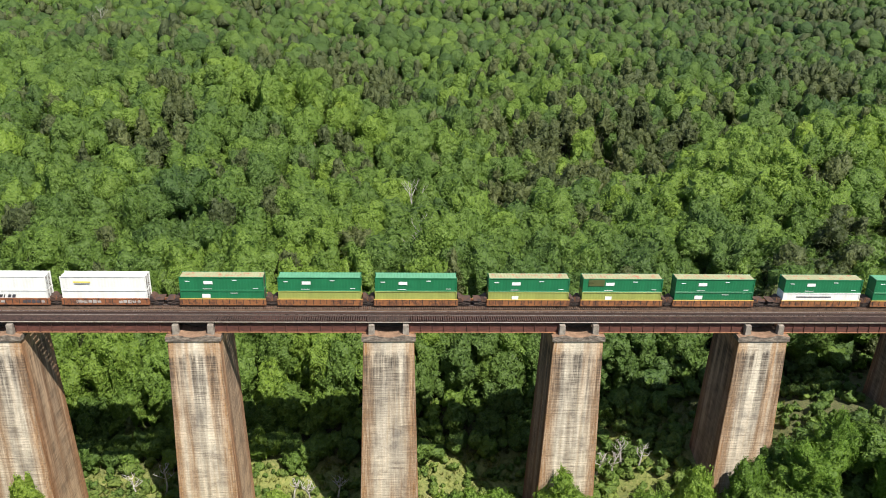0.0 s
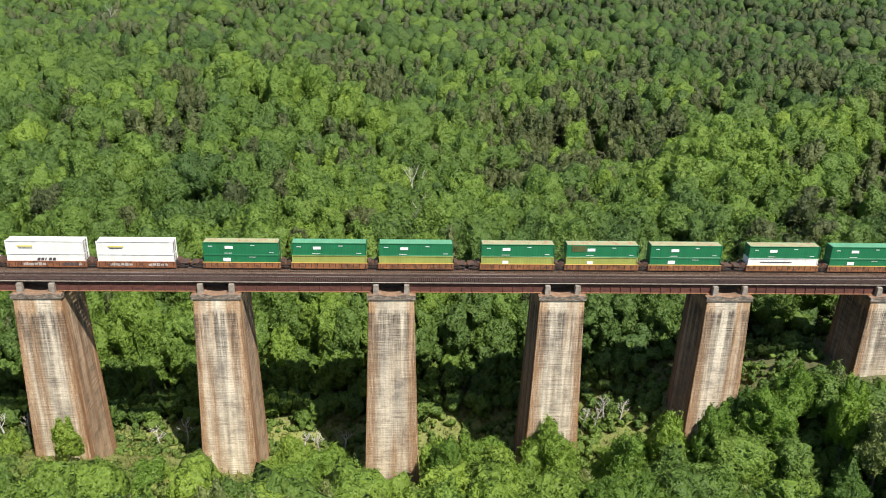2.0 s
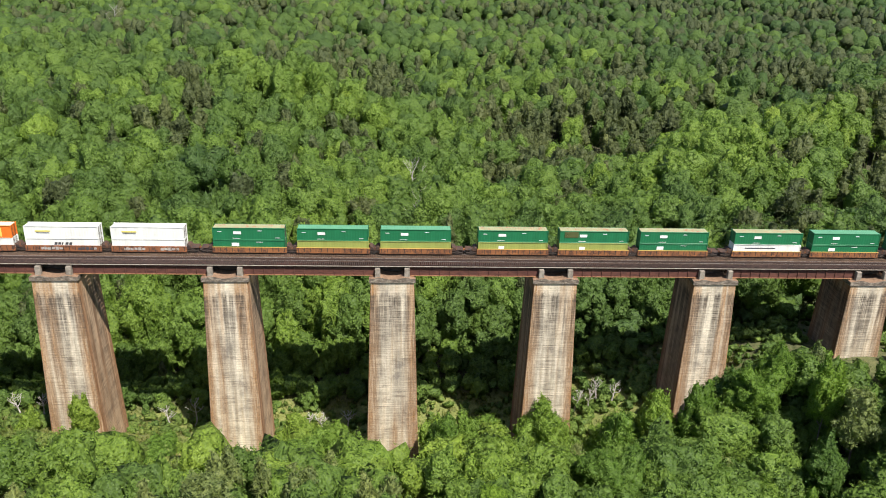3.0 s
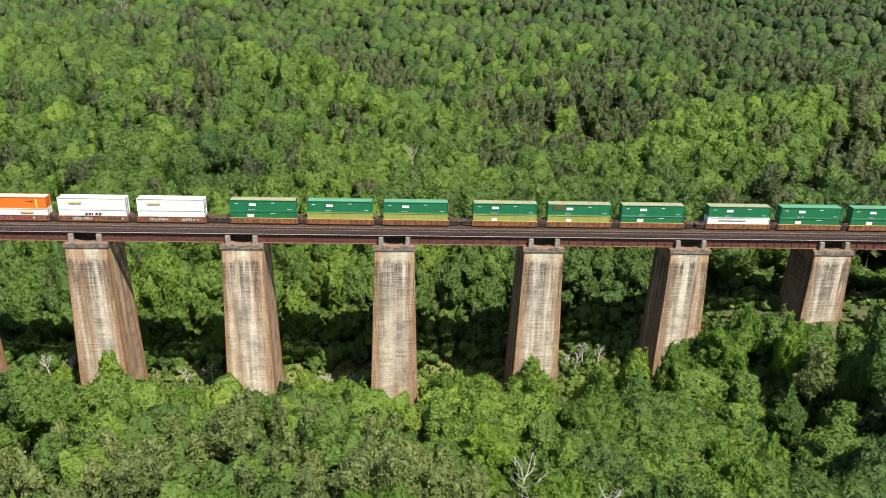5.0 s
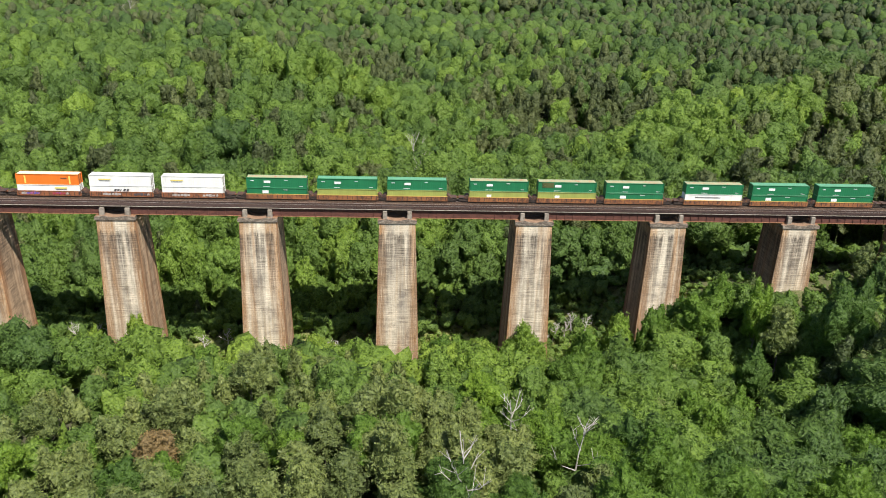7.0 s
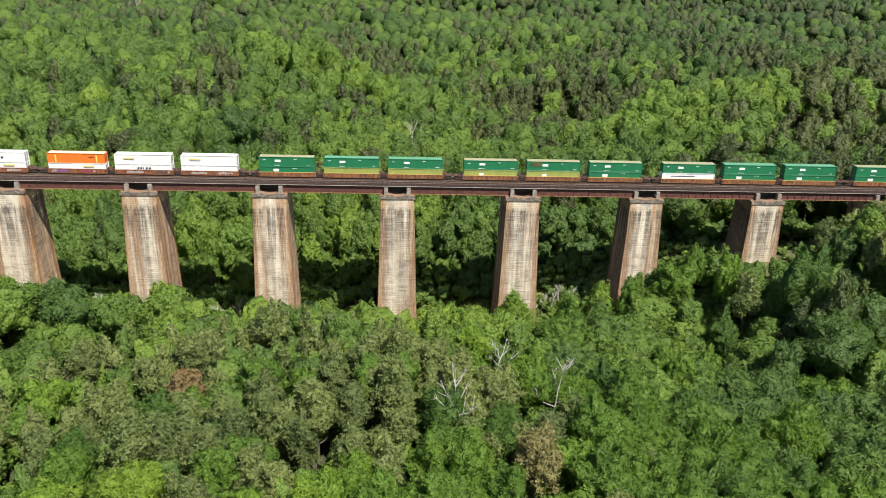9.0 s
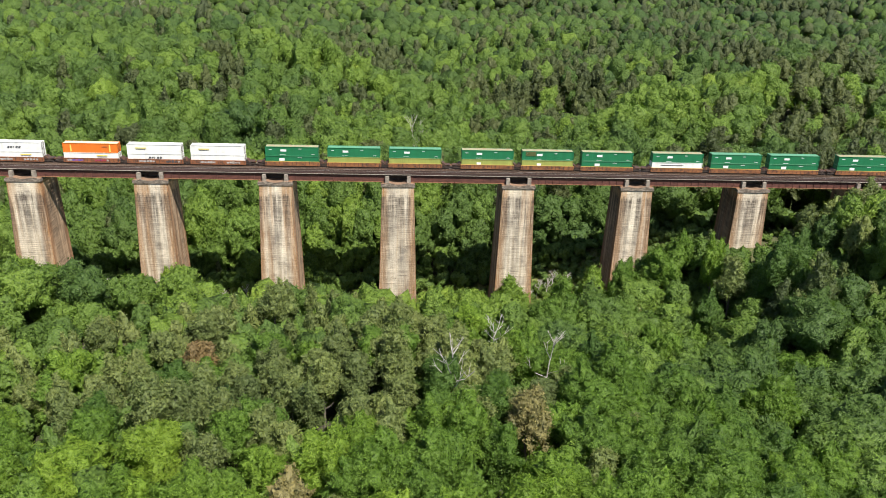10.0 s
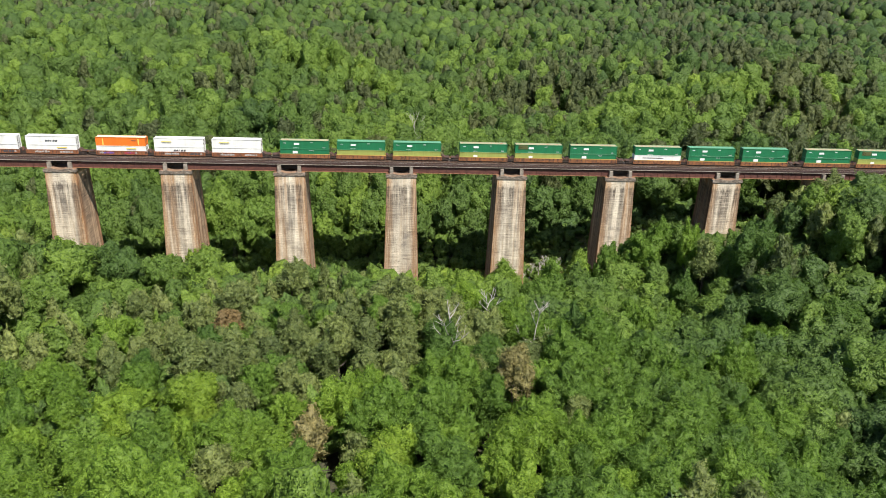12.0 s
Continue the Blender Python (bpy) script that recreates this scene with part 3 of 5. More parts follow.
def container(name, label, wall, roof, mark, x, z, high):
    c = thing(name, (x, TRACKS["far"], z), label, "freight container", "containers")
    c.rotation_euler = (0, -math.atan(GRADE), 0)
    a, w = LONG / 2, WIDE / 2
    # ribbed side walls
    for s in (-1, 1):
        bm = bmesh.new()
        n = 52
        pts = []
        for i in range(n):
            x0 = -a + 0.12 + (2 * a - 0.24) * i / n
            x1 = -a + 0.12 + (2 * a - 0.24) * (i + 1) / n
            o = 0.0 if i % 2 else 0.012
            pts += [(x0 + 0.015, o), (x1 - 0.015, o)]
        lo = [bm.verts.new((px_, s * (w - 0.04 - o), 0.14)) for px_, o in pts]
        hi = [bm.verts.new((px_, s * (w - 0.04 - o), high - 0.12)) for px_, o in pts]
        for i in range(len(pts) - 1):
            bm.faces.new((lo[i], lo[i + 1], hi[i + 1], hi[i]))
        part("side_wall", bm, wall, c)
    block("body", (-a + 0.1, a - 0.1, -w + 0.09, w - 0.09, 0.05, high - 0.1), wall, c)
    bm = bmesh.new()
    n = 52
    pts = [(-a + 0.06, high - 0.12)]
    for i in range(n):
        x0, x1 = (-a + 0.08 + (2 * a - 0.16) * (i + q) / n for q in (0, 1))
        z = high - (0.05 if i % 2 else 0.02)
        pts += [(x0 + 0.02, z), (x1 - 0.02, z)]
    pts.append((a - 0.06, high - 0.12))
    front, back = ([bm.verts.new((u, s * (w - 0.07), v)) for u, v in pts] for s in (-1, 1))
    for i in range(len(pts) - 1):
        bm.faces.new((front[i], front[i + 1], back[i + 1], back[i]))
    part("roof", bm, roof, c, "ribbed roof panels")
    for s in (-1, 1):
        block("top_rail", (-a, a, s * w - 0.06, s * w + 0.06 if s < 0 else s * w, high - 0.16, high), wall, c, bevel=0.02)
        block("bottom_rail", (-a, a, s * w - 0.06, s * w + 0.06 if s < 0 else s * w, 0.0, 0.16), wall, c, bevel=0.02)
        for e in (-1, 1):
            block("corner_post", (e * a - 0.09, e * a + 0.09, s * w - 0.08, s * w + 0.08, 0.0, high + 0.01), wall, c, bevel=0.015)
    for y0, y1 in ((-w + 0.1, -0.01), (0.01, w - 0.1)):
        door = block("door", (a - 0.09, a - 0.03, y0, y1, 0.12, high - 0.14), wall, c)
        for q in (0.35, 0.65):
            y = y0 + (y1 - y0) * q
            block("lock_rod", (a - 0.03, a + 0.02, y - 0.025, y + 0.025, 0.1, high - 0.12), car_dark, door)
    block("end_wall", (-a + 0.03, -a + 0.09, -w + 0.1, w - 0.1, 0.12, high - 0.14), wall, c)
    y = -w - 0.012
    for kind, x0, x1, z0, z1, mat in mark:
        slab = block(kind, (x0, x1, y - 0.035, y - 0.02, z0, z1), mat, c)
        if kind == "logo":
            slab.data.transform(Matrix(((1, 0, 0.35, -0.35 * z0), (0, 1, 0, 0), (0, 0, 1, 0), (0, 0, 0, 1))))
        c.children[-1]["label"] = {"placard": "pale square placard", "stripe": "plain coloured marking bar",
                                   "logo": "plain slanted logo shapes"}.get(kind, "")
    return c


def logo_bars(x, z, w, h, mat):
    """A brand mark as plain slabs of its size."""
    n = 5
    return [("logo", x + w * i / n, x + w * (i + (0.3 if i == 2 else 0.74)) / n, z + (h * 0.12 if i % 2 else 0), z + h, mat) for i in range(n)]


HI_Z, HI_H = 57.07 - CAP, 2.89
LO_Z, LO_H = 54.53 - CAP, 2.53


def unit(x, upper, lower):
    """Two stacked containers on one platform of a wagon."""
    for name, z, h in ((lower, LO_Z, LO_H), (upper, HI_Z, HI_H)):
        zz = deck(x) + z
        tall = h
        if name.startswith("white"):
            mark = []
            if name == "white_a":
                mark = [("stripe", -5.6, -2.4, 1.55, 1.85, yellow_mark), ("stripe", -5.4, -2.6, 1.25, 1.36, grey_mark)]
            elif name == "white_b":
                mark = logo_bars(-1.9, 1.0, 4.0, 0.62, grey_mark)
            elif name == "white_c":
                mark = [("stripe", 1.6, 4.8, 1.5, 1.85, yellow_mark), ("stripe", 1.8, 4.6, 1.2, 1.32, grey_mark)]
            elif name == "white_d":
                mark = [("stripe", -5.2, 2.0, 1.55, 1.75, grey_mark)]
            container("container", "white ribbed steel container stacked on a rail wagon", white_paint, white_paint, mark, x, zz, tall)
        elif name == "orange":
            mark = [("placard", 3.4, 5.0, 1.75, 1.9, grey_mark), ("stripe", -5.9, -5.5, 0.3, 2.4, yellow_mark), ("stripe", 5.5, 5.9, 0.3, 2.4, yellow_mark)]
            container("container", "orange steel container with a cream roof stacked on a white one", orange_paint, cream_paint, mark, x, zz, tall)
        elif name in ("lime", "lime_tag"):
            mark = [("placard", -3.3, -2.0, 0.9, 1.6, placard)] if name == "lime_tag" else []
            container("container", "faded yellow-green steel container low on a rail wagon", lime_paint, lime_paint, mark, x, zz, tall)
        else:
            roof = {"green_rust": olive_paint, "green_worn": olive_paint}.get(name, teal_paint)
            mark = [("placard", -3.4, -1.7, 1.4, 2.05, placard), ("stripe", 2.0, 2.9, 2.15, 2.3, placard), ("stripe", -6.9, -6.0, 1.9, 2.05, placard),
                    ("stripe", 5.9, 6.9, 0.5, 0.62, placard), ("stripe", -3.6, -1.9, 0.35, 0.45, placard)]
            if name == "green_low":
                mark = [("placard", -3.9, -2.3, 1.05, 1.85, placard), ("stripe", 1.6, 3.0, 2.0, 2.1, placard)]
            if name == "green_worn":
                mark[0] = ("stripe", -6.9, -3.7, 1.3, 2.7, brown_patch)
                mark.append(("placard", -3.4, -1.7, 1.4, 2.05, placard))
            lab = "dark green steel container with a rust-patched olive roof" if roof is olive_paint else "dark green steel container with a light green roof"
            container("container", lab, green_paint, roof, mark, x, zz, tall)


brown_patch = paint("faded_brown_paint", (0.085, 0.095, 0.035), (0.04, 0.10, 0.045), 0.6)


def wheelset(w, x, y, r):
    bm = bmesh.new()
    bmesh.ops.create_cone(bm, cap_ends=True, segments=10, radius1=0.08, radius2=0.08, depth=1.6, matrix=pose(x, y, RAIL_TOP + r, 90, 0, 0))
    axle = part("wheelset", bm, black_mat, w, "axle with two sooty steel wheels")
    for s in (-0.75, 0.75):
        bm = bmesh.new()
        bmesh.ops.create_cone(bm, cap_ends=True, segments=20, radius1=r, radius2=r * 0.96, depth=0.13,
                              matrix=pose(x, y + s, RAIL_TOP + r, 90 if s > 0 else -90, 0, 0))
        part("wheel", bm, black_mat, axle)


def wagon(start, mats):
    """An articulated well wagon of three platforms."""
    x = start + CAR / 2 - 3.2
    y = TRACKS["far"]
    w = thing("well_wagon", (x, 0, deck(x)), "rust-brown articulated well wagon carrying stacked containers", "rail wagon", "well wagons")
    w.rotation_euler = (0, -math.atan(GRADE), 0)
    s = start - x
    for i in range(3):
        a = s + i * UNIT - 0.35
        b = a + LONG + 0.7
        m = mats[i]
        chord = chord_yellow if m is car_orange else m
        if m is car_mat:
            for u, v, mat in ((1.2, 2.6, pale_mark), (2.6, 6.0, (blue_mark, pale_mark, pale_mark)[i]), (9.2, 12.6, (red_mark, grey_mark, pale_mark)[i]), (12.7, 13.3, pale_mark)):
                o = (i * 2.3) % 3
                for q in range(4):
                    x0 = a + u + o + (v - u) * q / 4
                    block("sprayed_mark", (x0, x0 + (v - u) / 4 * 0.8, y - 1.56, y - 1.545, 4.45 + 0.1 * (q % 2), 5.0 + 0.08 * (q % 3)), mat, w, "plain sprayed colour patch")
        for sd in (-1, 1):
            yy = y + sd * 1.42
            block("side_sill", (a, b, yy - 0.07, yy + 0.07, 4.2, 5.36), m, w, bevel=0.02)
            block("top_chord", (a, b, yy - 0.12, yy + 0.12, 5.30, 5.42), chord, w, bevel=0.02)
            block("bottom_chord", (a, b, yy - 0.13, yy + 0.13, 4.08, 4.3), m, w)
            n = 13
            for j in range(n):
                xx = a + 0.5 + (b - a - 1.0) * j / (n - 1)
                block("stake", (xx - 0.08, xx + 0.08, yy - 0.12, yy + 0.12, 4.25, 5.31), car_dark, w)
        block("well_floor", (a, b, y - 1.3, y + 1.3, 4.4, 4.52), m, w)
        for e, d in ((a, -1), (b, 1)):
            bm = bmesh.new()
            p = [(0, 4.75), (0, 5.75), (d * 0.5, 5.65), (d * 1.15, 5.0), (d * 1.15, 4.75)]
            f = [bm.verts.new((e + u, y - 1.25, v)) for u, v in p]
            g = [bm.verts.new((e + u, y + 1.25, v)) for u, v in p]
            bm.faces.new(f)
            bm.faces.new(g[::-1])
            for q in range(5):
                r = (q + 1) % 5
                bm.faces.new((f[q], g[q], g[r], f[r]))
            part("end_bulkhead", bm, car_dark, w, bevel=0.03)
            block("hand_rail", (e + d * 0.95 - 0.03, e + d * 0.95 + 0.03, y - 1.3, y - 1.24, 5.0, 6.0), m, w)
    ends = [s - 1.55, s + UNIT - 1.43, s + 2 * UNIT - 1.43, s + 2 * UNIT + LONG + 1.55]
    for e in ends:
        for sd in (-1, 1):
            bm = bmesh.new()
            box(bm, e - 1.25, e + 1.25, y + sd * 1.0 - 0.09, y + sd * 1.0 + 0.09, 4.2, 4.5)
            box(bm, e - 0.35, e + 0.35, y + sd * 1.0 - 0.12, y + sd * 1.0 + 0.12, 4.05, 4.75)
            part("side_frame", bm, black_mat, w, bevel=0.03)
        block("bolster", (e - 0.3, e + 0.3, y - 1.2, y + 1.2, 4.5, 4.8), black_mat, w, bevel=0.02)
        for dx in (-0.89, 0.89):
            wheelset(w, e + dx, y, 0.44)
    for e, d in ((ends[0], -1), (ends[-1], 1)):
        block("draft_sill", (e - 1.6 if d < 0 else e - 0.2, e + 0.2 if d < 0 else e + 1.6, y - 0.25, y + 0.25, 4.6, 5.0), mats[0], w)
        block("end_platform", (e + d * 0.5 - 0.9, e + d * 0.5 + 0.9, y - 1.3, y + 1.3, 5.0, 5.08), car_dark, w)
        block("coupler", (e + d * 1.5 - 0.25, e + d * 1.5 + 0.25, y - 0.15, y + 0.15, 4.65, 4.95), black_mat, w, bevel=0.04)
    return w


FIRST = -159.5
LOADS = [
    [("white", "white"), ("white_a", "white_a"), ("white_b", "white_c")],
    [("orange", "white_c"), ("white_a", "white_b"), ("white_a", "white")],
    [("green_rust", "green_low"), ("green", "lime"), ("green", "lime")],
    [("green_rust", "lime_tag"), ("green_worn", "lime_tag"), ("green_rust", "green_low")],
    [("green_rust", "white_d"), ("green", "green_low"), ("green", "green_low")],
    [("green_rust", "green_low"), ("green_worn", "lime_tag"), ("green_rust", "green_low")],
]
for i, load in enumerate(LOADS):
    start = FIRST + i * CAR
    wagon(start, [car_mat, car_mat, car_mat] if i < 2 else [car_orange, car_orange, car_orange])
    for j, (up, low) in enumerate(load):
        unit(start + j * UNIT + LONG / 2, up, low)

# ---------------------------------------------------------------- trees
def shell(n, g):
    """Directions spread over a ball, and the triangles between them."""
    i = np.arange(n) + 0.5
    z = 1 - 2 * i / n
    a = i * 2.399963
    ring = np.sqrt(1 - z * z)
    d = np.stack([np.cos(a) * ring, np.sin(a) * ring, z], 1) + g.normal(0, 0.38 / math.sqrt(n), (n, 3))
    d /= np.linalg.norm(d, axis=1)[:, None]
    bm = bmesh.new()
    for p in d:
        bm.verts.new(p)
    bmesh.ops.convex_hull(bm, input=bm.verts[:])
    bmesh.ops.triangulate(bm, faces=bm.faces[:])
    bm.verts.index_update()
    v = np.array([p.co[:] for p in bm.verts])
    f = np.array([[q.index for q in p.verts] for p in bm.faces])
    bm.free()
    m = v[f]
    turn = np.einsum("ij,ij->i", np.cross(m[:, 1] - m[:, 0], m[:, 2] - m[:, 0]), m.mean(1)) < 0
    f[turn] = f[turn][:, ::-1]
    return v, f


def leaf_tris(centres, normals, size, g, spread=0.5, slim=1.0):
    """Leaf sprays, one ragged triangle each, roughly facing along the given normals."""
    n = len(centres)
    nn = normals + g.normal(0, spread, (n, 3))
    nn /= np.linalg.norm(nn, axis=1)[:, None]
    u = np.cross(nn, g.normal(0, 1, (n, 3)))
    u /= np.linalg.norm(u, axis=1)[:, None]
    w = np.cross(nn, u) * slim
    s = (size * g.uniform(0.55, 1.45, n))[:, None]
    k = g.uniform(0.2, 0.7, (n, 1))
    p = centres
    v = np.stack([p + u * s * 0.8, p - u * s * k + w * s * 0.5, p - u * s * (0.9 - k) - w * s * 0.5], 1).reshape(-1, 3)
    return v, np.arange(3 * n).reshape(-1, 3)


def crown(kind, points, leaves, size, g, wide, tall, clump=1.0, rough=0.06):
    """Vertices and triangles of a crown whose foot is at z = 0: a billowing surface of many rounded clumps with dark
    clefts between them, ragged with loose leaf sprays that stand off it."""
    pine = kind == "pine"
    d, f = shell(points, g)
    up = g.uniform(0.42, 0.5) if not pine else 0.45
    mid = np.array((0, 0, tall * up))
    radii = np.array((wide * g.uniform(0.88, 1.12), wide * g.uniform(0.88, 1.12), tall * 0.5))
    n = int((34 if pine else 40) / clump ** 2 * (wide * tall / 55) ** 0.8) + 5
    i = np.arange(n) + g.uniform(0.2, 0.8, n)
    cz = 1 - 1.7 * i / n
    a = i * 2.399963 + g.normal(0, 0.3, n)
    ring = np.sqrt(np.clip(1 - cz * cz, 0, 1))
    if pine:
        ring = np.where(cz > 0, (1 - cz) ** 0.62, 1.0 - 0.35 * cz * cz)
    ph = g.uniform(0, 6.28, 3)
    lump = 1 + 0.19 * np.sin(2 * a + ph[0]) + 0.14 * np.sin(3 * a + ph[1] + 4 * cz)
    rad = 1.42 * clump * (0.78 if pine else 1.0) * g.uniform(0.62, 1.38, n) * min(1.0, wide / 3.6)
    out = (g.uniform(0.42, 1.0, n) if pine else g.uniform(0.58, 1.02, n)) * lump
    c = np.stack([np.cos(a) * ring, np.sin(a) * ring, cz], 1) * radii * out[:, None]
    c *= (1 - 0.30 * rad / np.maximum(np.linalg.norm(c, axis=1), rad))[:, None]
    way = d * radii
    reach = np.linalg.norm(way, axis=1)
    way /= reach[:, None]
    along_way = way @ c.T
    inner = along_way ** 2 - (c ** 2).sum(1)[None] + (rad ** 2)[None]
    r = np.where((inner > 0) & (along_way > 0), along_way + np.sqrt(np.clip(inner, 0, None)), 0).max(1)
    r = np.maximum(r, reach * (0.32 if pine else 0.40))
    r *= 1 + g.normal(0, rough, points)
    v = mid + way * r[:, None]
    m = v[f]
    f = f[m[:, :, 2].mean(1) > tall * 0.14]
    m = v[f]
    nrm = np.cross(m[:, 1] - m[:, 0], m[:, 2] - m[:, 0])
    area = np.linalg.norm(nrm, axis=1)
    nrm /= area[:, None]
    weight = area * (0.45 + np.clip(nrm[:, 2] + 0.4, 0, 1))
    pick = g.choice(len(f), leaves, p=weight / weight.sum())
    q = g.dirichlet((1, 1, 1), leaves)
    at = (m[pick] * q[:, :, None]).sum(1)
    stand = g.uniform(0.0, 1.0, (leaves, 1)) ** 1.5
    at = at + nrm[pick] * stand * size * 0.75 + np.array((0, 0, 0.15)) * stand * size
    face = nrm[pick] + np.array((0, 0, 0.25))
    if pine:
        lv, lf = leaf_tris(at, face, size * 1.1, g, 0.8, 0.7)
    else:
        lv, lf = leaf_tris(at, face, size, g, 0.55, 0.9)
    return np.concatenate([v, lv]), np.concatenate([f, lf + len(v)]), np.concatenate([np.zeros(len(f)), np.ones(len(lf))])


def limb(bm, pts, radii, sides=6):
    rings = []
    for i, (p, r) in enumerate(zip(pts, radii)):
        d = (pts[min(i + 1, len(pts) - 1)] - pts[max(i - 1, 0)]).normalized()
        u = d.orthogonal().normalized()
        w = d.cross(u)
        rings.append([bm.verts.new(p + (u * math.cos(q) + w * math.sin(q)) * r) for q in [2 * math.pi * k / sides for k in range(sides)]])
    for a, b in zip(rings, rings[1:]):
        for k in range(sides):
            bm.faces.new((a[k], a[(k + 1) % sides], b[(k + 1) % sides], b[k]))
    bm.faces.new(rings[-1])


def trunk_bmesh(total, g, limbs=6, thick=0.28, spread=2.6):
    """A tapered trunk with limbs."""
    bm = bmesh.new()
    pts = [Vector((g.normal(0, 0.12) * i, g.normal(0, 0.12) * i, total * 0.9 * i / 5)) for i in range(6)]
    limb(bm, pts, [thick * (1 - 0.17 * i) for i in range(6)], 7)
    for i in range(limbs):
        t = 0.45 + 0.45 * i / limbs
        base = pts[0].lerp(pts[-1], t)
        a = i * 2.4
        r = spread * g.uniform(0.7, 1.1)
        tip = base + Vector((math.cos(a) * r, math.sin(a) * r, r * g.uniform(0.4, 0.9)))
        midp = base.lerp(tip, 0.5) + Vector((0, 0, -0.15 * r))
        limb(bm, [base, midp, tip], [thick * 0.4, thick * 0.27, thick * 0.1], 5)
    return bm


def form(kind, g):
    """Crown width, crown height and bare trunk of a tree of that kind."""
    if kind == "pine":
        return g.uniform(2.8, 3.7), g.uniform(11, 14.5), g.uniform(7, 9)
    if kind == "young":
        return g.uniform(3.3, 4.3), g.uniform(9.5, 11.5), 0.6
    if kind == "rim":
        return g.uniform(4.4, 5.8), g.uniform(14.5, 17.0), 0.8
    if kind == "bush":
        return g.uniform(2.5, 3.3), g.uniform(6, 8), 0.3
    if kind == "shrub":
        return g.uniform(1.7, 2.3), g.uniform(3.2, 4.6), 0.0
    if g.uniform() < 0.3:
        return g.uniform(3.6, 4.3), g.uniform(14, 16), g.uniform(4, 5)
    return g.uniform(4.1, 5.4), g.uniform(10.5, 13.5), g.uniform(5, 7)


NEAR = {"broadleaf": [], "pine": [], "young": [], "shrub": []}
for s in range(10):
    for kind, points, leaves, size in (("broadleaf", 420, 1200, 0.80), ("pine", 300, 1250, 0.75), ("young", 320, 900, 0.75), ("shrub", 100, 220, 0.6)):
        g = np.random.default_rng(50 + s + 17 * len(kind))
        wide, tall, bare = form(kind, g)
        v, f, sprays = crown(kind, points, leaves, size, g, wide, tall, 0.7, 0.05)
        me = mesh_from_arrays("crown", v + np.array((0, 0, bare)), f, [{"pine": needle_tree, "shrub": shrub_leaf, "young": young_leaf}.get(kind, leaf_tree)], spray=sprays)
        tb = trunk_bmesh(bare + tall * 0.85, g, 6, {"broadleaf": 0.3, "pine": 0.24, "young": 0.16, "shrub": 0.1}[kind], wide * 0.5)
        bmesh.ops.recalc_face_normals(tb, faces=tb.faces[:])
        tm = bpy.data.meshes.new("trunk")
        tb.to_mesh(tm)
        tb.free()
        tm.materials.append(bark)
        NEAR[kind].append((me, tm, bare + tall, wide))

LABELS = {"broadleaf": ("broadleaf_tree", "broadleaf forest tree in bright spring leaf", "tree", "forest trees"),
          "pine": ("pine_tree", "tall pine with dull olive-green needles", "tree", "forest trees"),
          "young": ("young_tree", "young broadleaf tree leafy down to the ground", "tree", "forest trees"),
          "shrub": ("shrub", "bushy green shrub in the cleared strip by the piers", "shrub", "shrubs")}


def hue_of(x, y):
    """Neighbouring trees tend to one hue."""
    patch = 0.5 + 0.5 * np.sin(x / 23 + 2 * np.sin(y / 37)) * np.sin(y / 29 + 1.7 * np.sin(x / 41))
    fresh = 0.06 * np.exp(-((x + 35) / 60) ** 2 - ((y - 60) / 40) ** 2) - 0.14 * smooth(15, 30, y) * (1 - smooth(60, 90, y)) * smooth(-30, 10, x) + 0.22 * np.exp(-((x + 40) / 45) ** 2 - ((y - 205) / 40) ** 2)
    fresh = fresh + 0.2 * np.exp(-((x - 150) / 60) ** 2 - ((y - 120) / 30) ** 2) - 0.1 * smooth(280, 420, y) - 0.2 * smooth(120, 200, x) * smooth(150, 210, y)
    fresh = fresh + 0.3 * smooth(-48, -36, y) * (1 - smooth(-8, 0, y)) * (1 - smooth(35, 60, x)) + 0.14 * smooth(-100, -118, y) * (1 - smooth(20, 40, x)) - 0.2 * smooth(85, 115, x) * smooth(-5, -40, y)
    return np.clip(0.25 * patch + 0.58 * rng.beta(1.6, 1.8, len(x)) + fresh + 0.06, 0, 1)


def tree(kind, x, y, high, turn, which=None, slim=1.0, hue=None, wide=None):
    me, tm, full, half = NEAR[kind][which if which is not None else int(rng.integers(len(NEAR[kind])))]
    nm, lab, cat, grp = LABELS[kind]
    t = thing(nm, (x, y, float(height(x, y)) - 0.3), lab, cat, grp)
    s = high / full
    t.rotation_euler = (0, 0, turn)
    w = slim * s if wide is None else wide / half
    t.scale = (w * rng.uniform(0.93, 1.12), w * rng.uniform(0.93, 1.12), s)
    for nm, d in (("crown", me), ("trunk", tm)):
        o = new(nm, d)
        o.parent = t
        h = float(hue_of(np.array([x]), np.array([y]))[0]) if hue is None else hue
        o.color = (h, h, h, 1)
    return t


